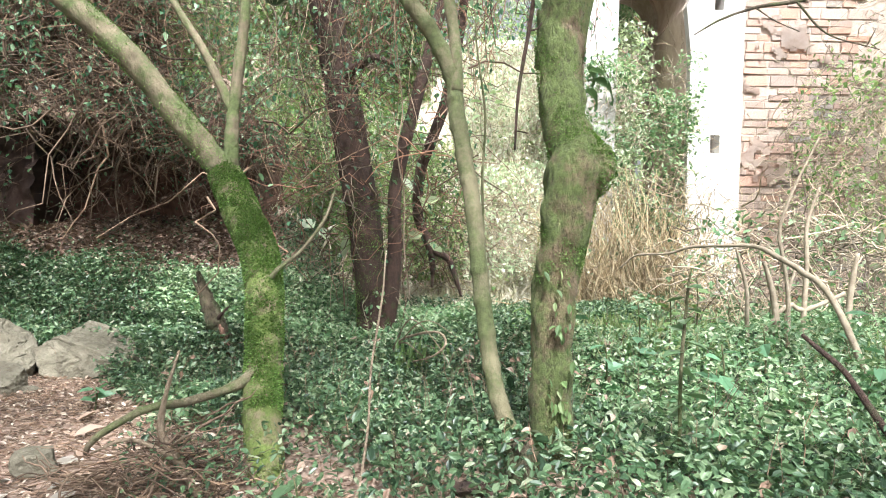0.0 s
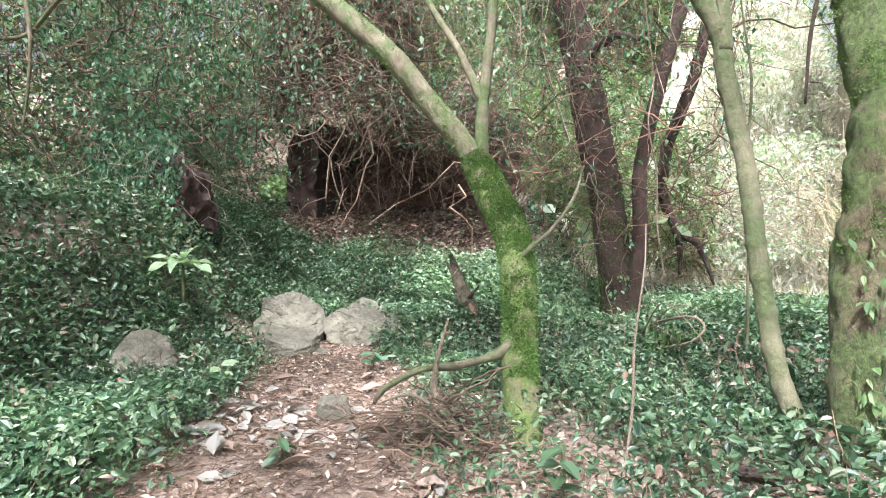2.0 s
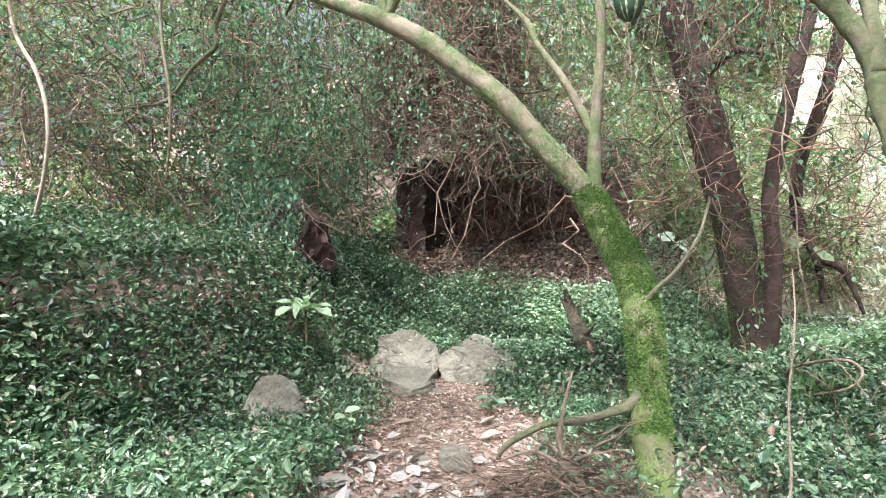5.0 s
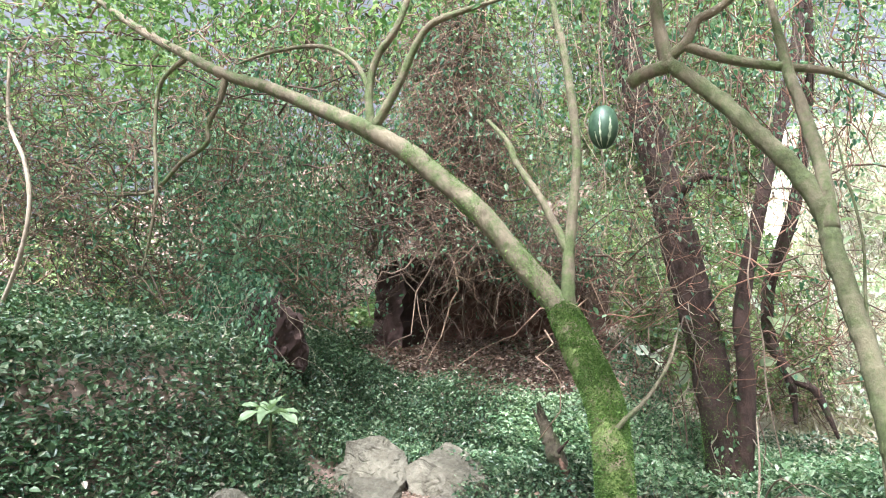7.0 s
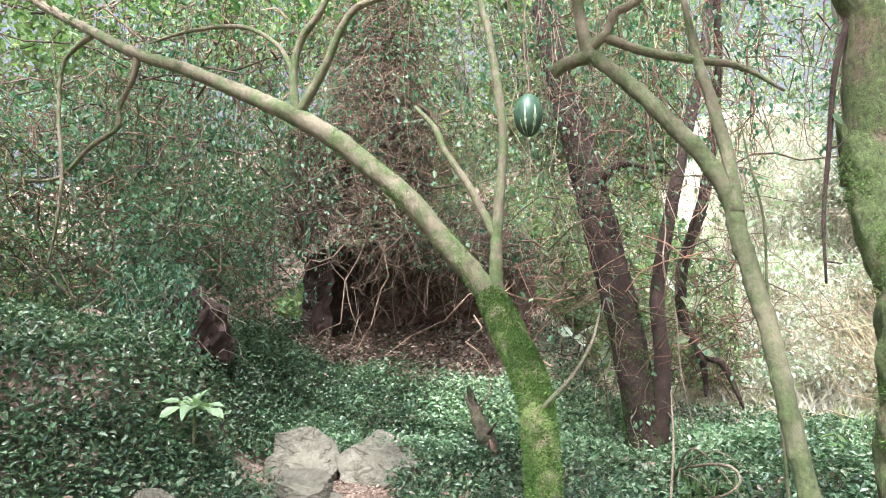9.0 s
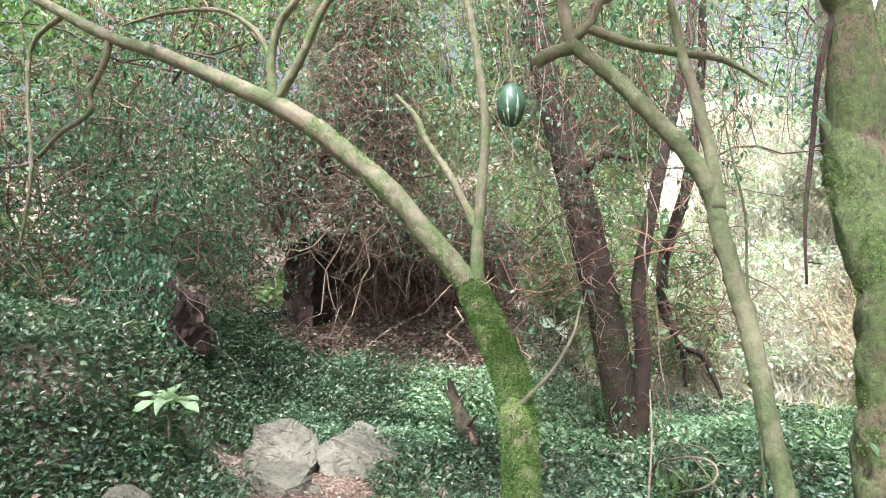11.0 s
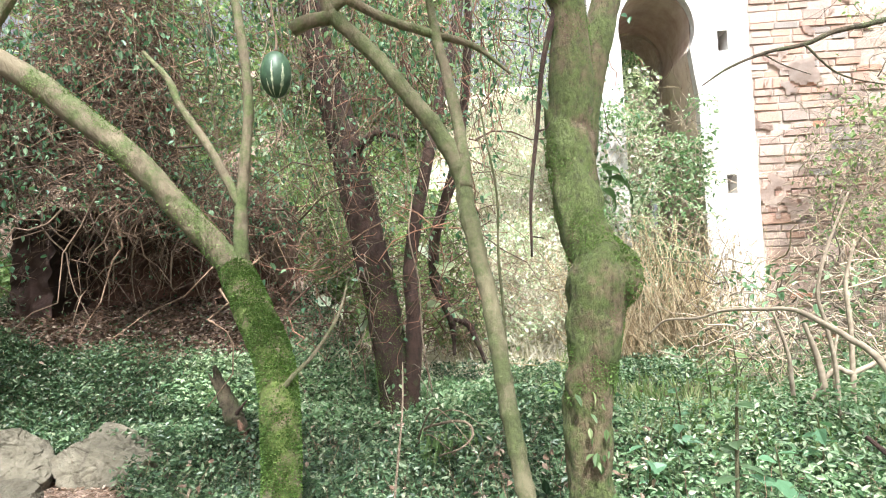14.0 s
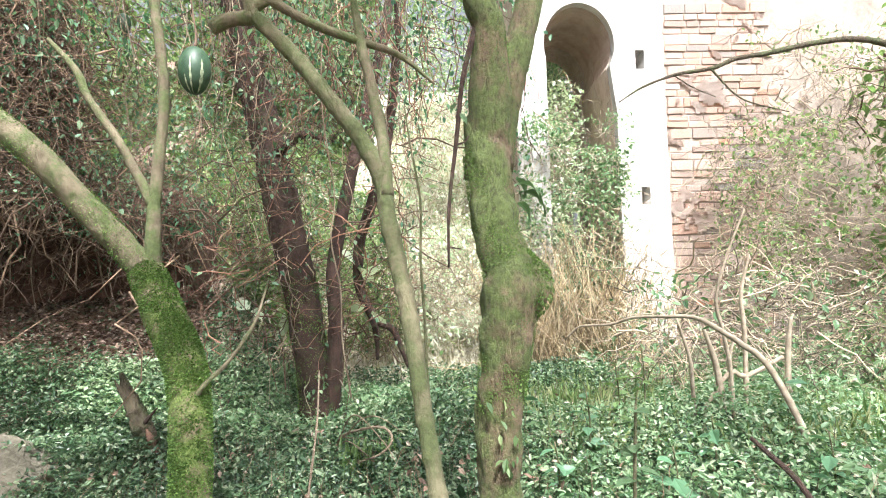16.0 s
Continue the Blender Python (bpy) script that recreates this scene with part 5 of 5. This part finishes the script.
for pts in (
    [(2.74, 5.2, 0.2, 0.030), (2.72, 5.2, 0.69, 0.028), (2.67, 5.2, 0.98, 0.024), (2.60, 5.2, 1.20, 0.014)],
    [(2.92, 5.2, 0.2, 0.022), (2.95, 5.2, 1.11, 0.020), (2.94, 5.2, 1.50, 0.017), (3.03, 5.2, 1.83, 0.010)],
    [(3.29, 5.2, 0.2, 0.030), (3.31, 5.2, 0.91, 0.026), (3.36, 5.2, 1.29, 0.016)],
    [(2.54, 5.2, 0.50, 0.016), (2.80, 5.2, 0.83, 0.020), (2.94, 5.2, 0.80, 0.021), (3.27, 5.2, 0.95, 0.018)],
    [(2.84, 5.2, 0.2, 0.018), (2.80, 5.2, 0.83, 0.016), (2.86, 5.2, 1.15, 0.009)],
):
    tagged(stick("dry_cane", "thick pale dead cane standing in the undergrowth", "cane", pts, TWIG_PALE, 8, 0.14), group="canes before the old wall")
stick("dark_bough", "long thin dark bough across the masonry", "branch", [(2.59, 7.0, 3.71, 0.008), (2.89, 7.0, 3.89, 0.014), (3.29, 7.0, 4.03, 0.020), (3.73, 7.0, 4.10, 0.026), (4.27, 7.0, 4.25, 0.03), (6.0, 7.0, 4.3, 0.04), (7.6, 7.0, 2.5, 0.06), (8.0, 7.0, 0.0, 0.08)], BARK_BROWN, 8, 0.1,
      ([(3.26, 7.0, 4.02, 0.009), (3.45, 6.95, 3.86, 0.007), (3.7, 6.9, 3.72, 0.004)], [(3.7, 7.0, 4.1, 0.014), (4.0, 6.9, 3.7, 0.01), (4.5, 6.8, 3.5, 0.006)]))
h = stick("tall_weed", "tall weed with broad dull green leaves", "plant", [(1.06, 2.6, 0.25, 0.009), (1.05, 2.6, 0.75, 0.008), (1.06, 2.6, 1.0, 0.007), (1.07, 2.6, 1.16, 0.005), (1.08, 2.6, 1.22, 0.003)], BARK_SMOOTH)
stem_leaves(h, [(1.06, 2.6, 0.6 + 0.045 * k) for k in range(14)], [0.13 - 0.004 * k for k in range(14)], IVY, [k * 2.4 for k in range(14)], [0.1 - 0.1 * (k % 4) for k in range(14)], 1.2)
stick("fallen_log", "dark broken branch leaning in the undergrowth", "branch", [(1.75, 3.0, 0.90, 0.010), (1.80, 2.9, 0.83, 0.013), (1.84, 2.8, 0.76, 0.014), (1.9, 2.6, 0.55, 0.016), (2.0, 2.3, 0.25, 0.018)], BARK_DARK)
h = thing("cut_stump", "low cut stump between two tree trunks", "stump")
obj("stump", limb("stump", [(0.43, 2.56, 0.05, 0.095), (0.415, 2.58, 0.28, 0.080), (0.40, 2.60, 0.42, 0.070), (0.40, 2.61, 0.45, 0.055)], 14, 0.2), BARK_BROWN, h)
obj("cut_face", limb("cut_face", [(0.40, 2.605, 0.44, 0.056), (0.398, 2.61, 0.468, 0.05)], 12, 0.12), WOOD_RAW, h, "raw brown wood")
h = thing("broken_stump", "rotten leaning stump with reddish torn wood", "stump")
obj("stump", limb("stump", [(-2.26, 5.9, -0.15, 0.13), (-2.31, 5.9, 0.14, 0.11), (-2.42, 5.9, 0.46, 0.085), (-2.52, 5.9, 0.70, 0.06), (-2.60, 5.9, 0.92, 0.02)], 16, 0.22, step=0.03, fine=0.10), BARK_BROWN, h)
obj("splinter", limb("splinter", [(-2.5, 5.88, 0.6, 0.03), (-2.60, 5.86, 0.78, 0.018), (-2.64, 5.86, 0.86, 0.005)], 6, 0.3), BARK_BROWN, h)
obj("splinter", limb("splinter", [(-2.40, 5.86, 0.4, 0.03), (-2.30, 5.82, 0.52, 0.016), (-2.22, 5.8, 0.6, 0.004)], 6, 0.3), BARK_DARK, h)
obj("torn_wood", limb("torn_wood", [(-2.34, 5.84, 0.40, 0.012), (-2.29, 5.82, 0.30, 0.028), (-2.24, 5.81, 0.20, 0.034), (-2.2, 5.82, 0.05, 0.03)], 14, 0.6, step=0.02, fine=0.2), WOOD_RAW, h, "torn reddish wood")
stick("hanging_vine", "thin pale vine hanging before the dark tree", "vine", [(-0.31, 4.6, 0.85, 0.006), (-0.38, 4.7, 1.26, 0.006), (-0.40, 4.8, 1.64, 0.006), (-0.48, 4.9, 2.04, 0.006), (-0.46, 5.0, 2.41, 0.005), (-0.55, 5.0, 3.2, 0.005), (-0.5, 5.0, 4.2, 0.004)], BARK_GREY)


def build_rosette():
    t = thing("broadleaf_plant", "young plant with a rosette of broad pale leaves", "plant")
    x, y, z = -4.42, 3.95, 0.86
    obj("stem", limb("stem", [(x - 0.05, y + 0.05, gz(x, y) - 0.05, 0.016), (x, y, z - 0.12, 0.014), (x, y, z, 0.01)], 8, 0.05), BARK_SMOOTH, t)
    for k in range(13):
        outer = k < 8
        size = (0.36 + 0.06 * math.sin(k * 2.1)) if outer else 0.2
        obj("leaf", broad_leaf((x, y, z - (0.03 if outer else 0)), size, k * 2.4 + 0.4, (0.35 if outer else 0.95) + 0.2 * math.sin(k * 3.3), 1.1 + 0.5 * math.sin(k * 1.7), 0.15), PALE_LEAF, t)


build_rosette()


def build_pale_leaves():
    t = thing("pale_leaf_cluster", "cluster of large whitish leaves among the vines", "plant")
    for k, (x, y, z, s) in enumerate([(-0.70, 8.5, 1.98, 0.24), (-0.62, 8.5, 1.72, 0.26), (-0.55, 8.5, 1.80, 0.18), (-1.62, 7.9, 1.19, 0.22), (-1.55, 7.9, 1.05, 0.2), (-1.84, 7.4, 1.41, 0.18), (-1.7, 7.6, 1.3, 0.16), (-0.4, 8.4, 1.15, 0.22), (-0.75, 8.4, 1.3, 0.18)]):
        one = leaves("leaf", np.array([(x, y, z)]), np.array([s * 1.3]), np.array([2.6 + k]), np.array([0.5]), np.array([0.9 - 0.2 * (k % 3)]), wide=1.7)
        obj("leaf", one, PALE_GLARE_LEAF, t)
    obj("stem", limb("stem", [(-0.9, 8.2, 0.1, 0.012), (-0.8, 8.4, 1.2, 0.010), (-0.62, 8.48, 1.75, 0.008), (-0.68, 8.5, 2.0, 0.005)], 6, 0.1), TWIG, t)
    obj("stem", limb("stem", [(-1.5, 7.8, 0.1, 0.012), (-1.6, 7.85, 1.1, 0.009), (-1.75, 7.5, 1.4, 0.005)], 6, 0.1), TWIG, t)


build_pale_leaves()


def build_plants():
    """Single broad-leaved weeds in the undergrowth."""
    for k, (x, y, hgt, size, m) in enumerate([(1.5, 3.3, 0.5, 0.12, VINE), (2.0, 3.9, 0.5, 0.14, VINE), (1.3, 4.2, 0.6, 0.13, VINE), (2.4, 3.4, 0.5, 0.13, VINE), (0.95, 3.6, 0.45, 0.11, VINE), (0.3, 7.2, 0.4, 0.24, VINE), (2.9, 4.6, 0.6, 0.16, VINE), (1.0, 5.2, 0.4, 0.16, VINE), (1.7, 4.8, 0.7, 0.13, FAR_LEAF), (2.2, 5.6, 0.8, 0.13, FAR_LEAF), (0.7, 6.2, 0.5, 0.16, FAR_LEAF), (-0.55, 2.5, 0.3, 0.11, IVY), (-0.2, 2.9, 0.3, 0.10, IVY), (-2.6, 4.3, 0.2, 0.12, VINE), (-3.1, 3.1, 0.22, 0.13, PALE_LEAF), (-1.9, 2.3, 0.18, 0.09, IVY)]):
        t = thing("leafy_weed", "low weed with broad green leaves", "plant", "weeds in the undergrowth")
        z = gz(x, y)
        obj("stem", limb("stem", [(x, y, z - 0.03, 0.008), (x + 0.02, y, z + hgt * 0.6, 0.006), (x, y, z + hgt, 0.004)], 6, 0.05), BARK_SMOOTH, t)
        for j in range(8):
            one = leaves("leaf", np.array([(x, y, z + hgt * (0.35 + 0.08 * j))]), np.array([size * rng.uniform(0.7, 1.2)]), np.array([j * 2.4 + k]), np.array([rng.uniform(-0.5, 0.4)]), np.array([rng.normal(0, 0.3)]), wide=1.1)
            obj("leaf", one, m, t)


build_plants()


def build_dead_leaves():
    """Large single fallen leaves that stand out on the path."""
    for k in range(46):
        x, y = rng.uniform(-3.2, 0.6), rng.uniform(1.9, 4.3)
        me = leaves("dead_leaf", np.zeros((1, 3)), np.array([rng.uniform(0.10, 0.20)]), np.array([0.0]), np.array([0.08]), np.array([rng.normal(0, 0.35)]), form=CURL, wide=rng.uniform(0.8, 1.5))
        ob = obj("dead_leaf", me, DRY_LEAF)
        ob.matrix_world = pose(x, y, gz(x, y) + 0.03, rng.normal(0, 8), rng.normal(0, 8), rng.uniform(0, 360))
        tagged(ob, "large dry curled leaf fallen on the ground", "leaf", "fallen leaves on the path")


build_dead_leaves()
ob = lumpy("plastic_scrap", (0.2, 2.4, 0.33), (0.10, 0.06, 0.03), 21, BARK_DARK, 3, 0.8)
tagged(ob, "crumpled black scrap lying on fallen leaves", "litter")


def build_brush_pile():
    t = thing("brush_pile", "heap of thin dead twigs beside the mossy trunk", "brushwood")
    n = 260
    a = np.column_stack([rng.normal(-1.32, 0.26, n), rng.normal(2.95, 0.22, n), np.zeros(n)])
    a[:, 2] = height(a[:, 0], a[:, 1]) + rng.uniform(0.0, 0.3, n) * np.exp(-((a[:, 0] + 1.32) / 0.35) ** 2)
    ang = rng.uniform(0, 6.3, n)
    ln = rng.uniform(0.12, 0.5, n)
    b = a + np.column_stack([np.cos(ang) * ln, np.sin(ang) * ln * 0.7, rng.uniform(-0.12, 0.16, n)])
    b[:, 2] = np.maximum(b[:, 2], height(b[:, 0], b[:, 1]) + 0.01)
    for k in range(70):
        one, _ = strands("twig", a[k:k + 1], b[k:k + 1], rng.normal(0, 0.04, (1, 3)), rng.uniform(0.004, 0.009, 1), 0.03, 6, 5)
        obj("twig", one, TWIG, t)
    me, _ = strands("fine_twig", a[70:], b[70:], rng.normal(0, 0.04, (n - 70, 3)), rng.uniform(0.0025, 0.006, n - 70), 0.03)
    obj("fine_twig", me, TWIG, t)["kind"] = "stuff"


build_brush_pile()


def build_pale_litter():
    """A patch of large bleached leaves on the path."""
    m = leaf_mat("bleached_leaf", [(0.0, (0.20, 0.17, 0.14)), (1.0, (0.42, 0.385, 0.34))], 0.7, 0.1)
    for k in range(64):
        x, y = rng.normal(-2.5, 0.36), rng.normal(2.6, 0.26)
        if k > 50:
            x, y = rng.uniform(-3.2, -0.9), rng.uniform(2.0, 3.8)
        me = leaves("dead_leaf", np.zeros((1, 3)), np.array([rng.uniform(0.09, 0.18)]), np.array([0.0]), np.array([0.1]), np.array([rng.normal(0, 0.4)]), form=CURL, wide=rng.uniform(0.8, 1.5))
        ob = obj("dead_leaf", me, m)
        ob.matrix_world = pose(x, y, gz(x, y) + 0.025, rng.normal(0, 10), rng.normal(0, 10), rng.uniform(0, 360))
        tagged(ob, "large bleached dry leaf lying on the path", "leaf", "fallen leaves on the path")


build_pale_litter()
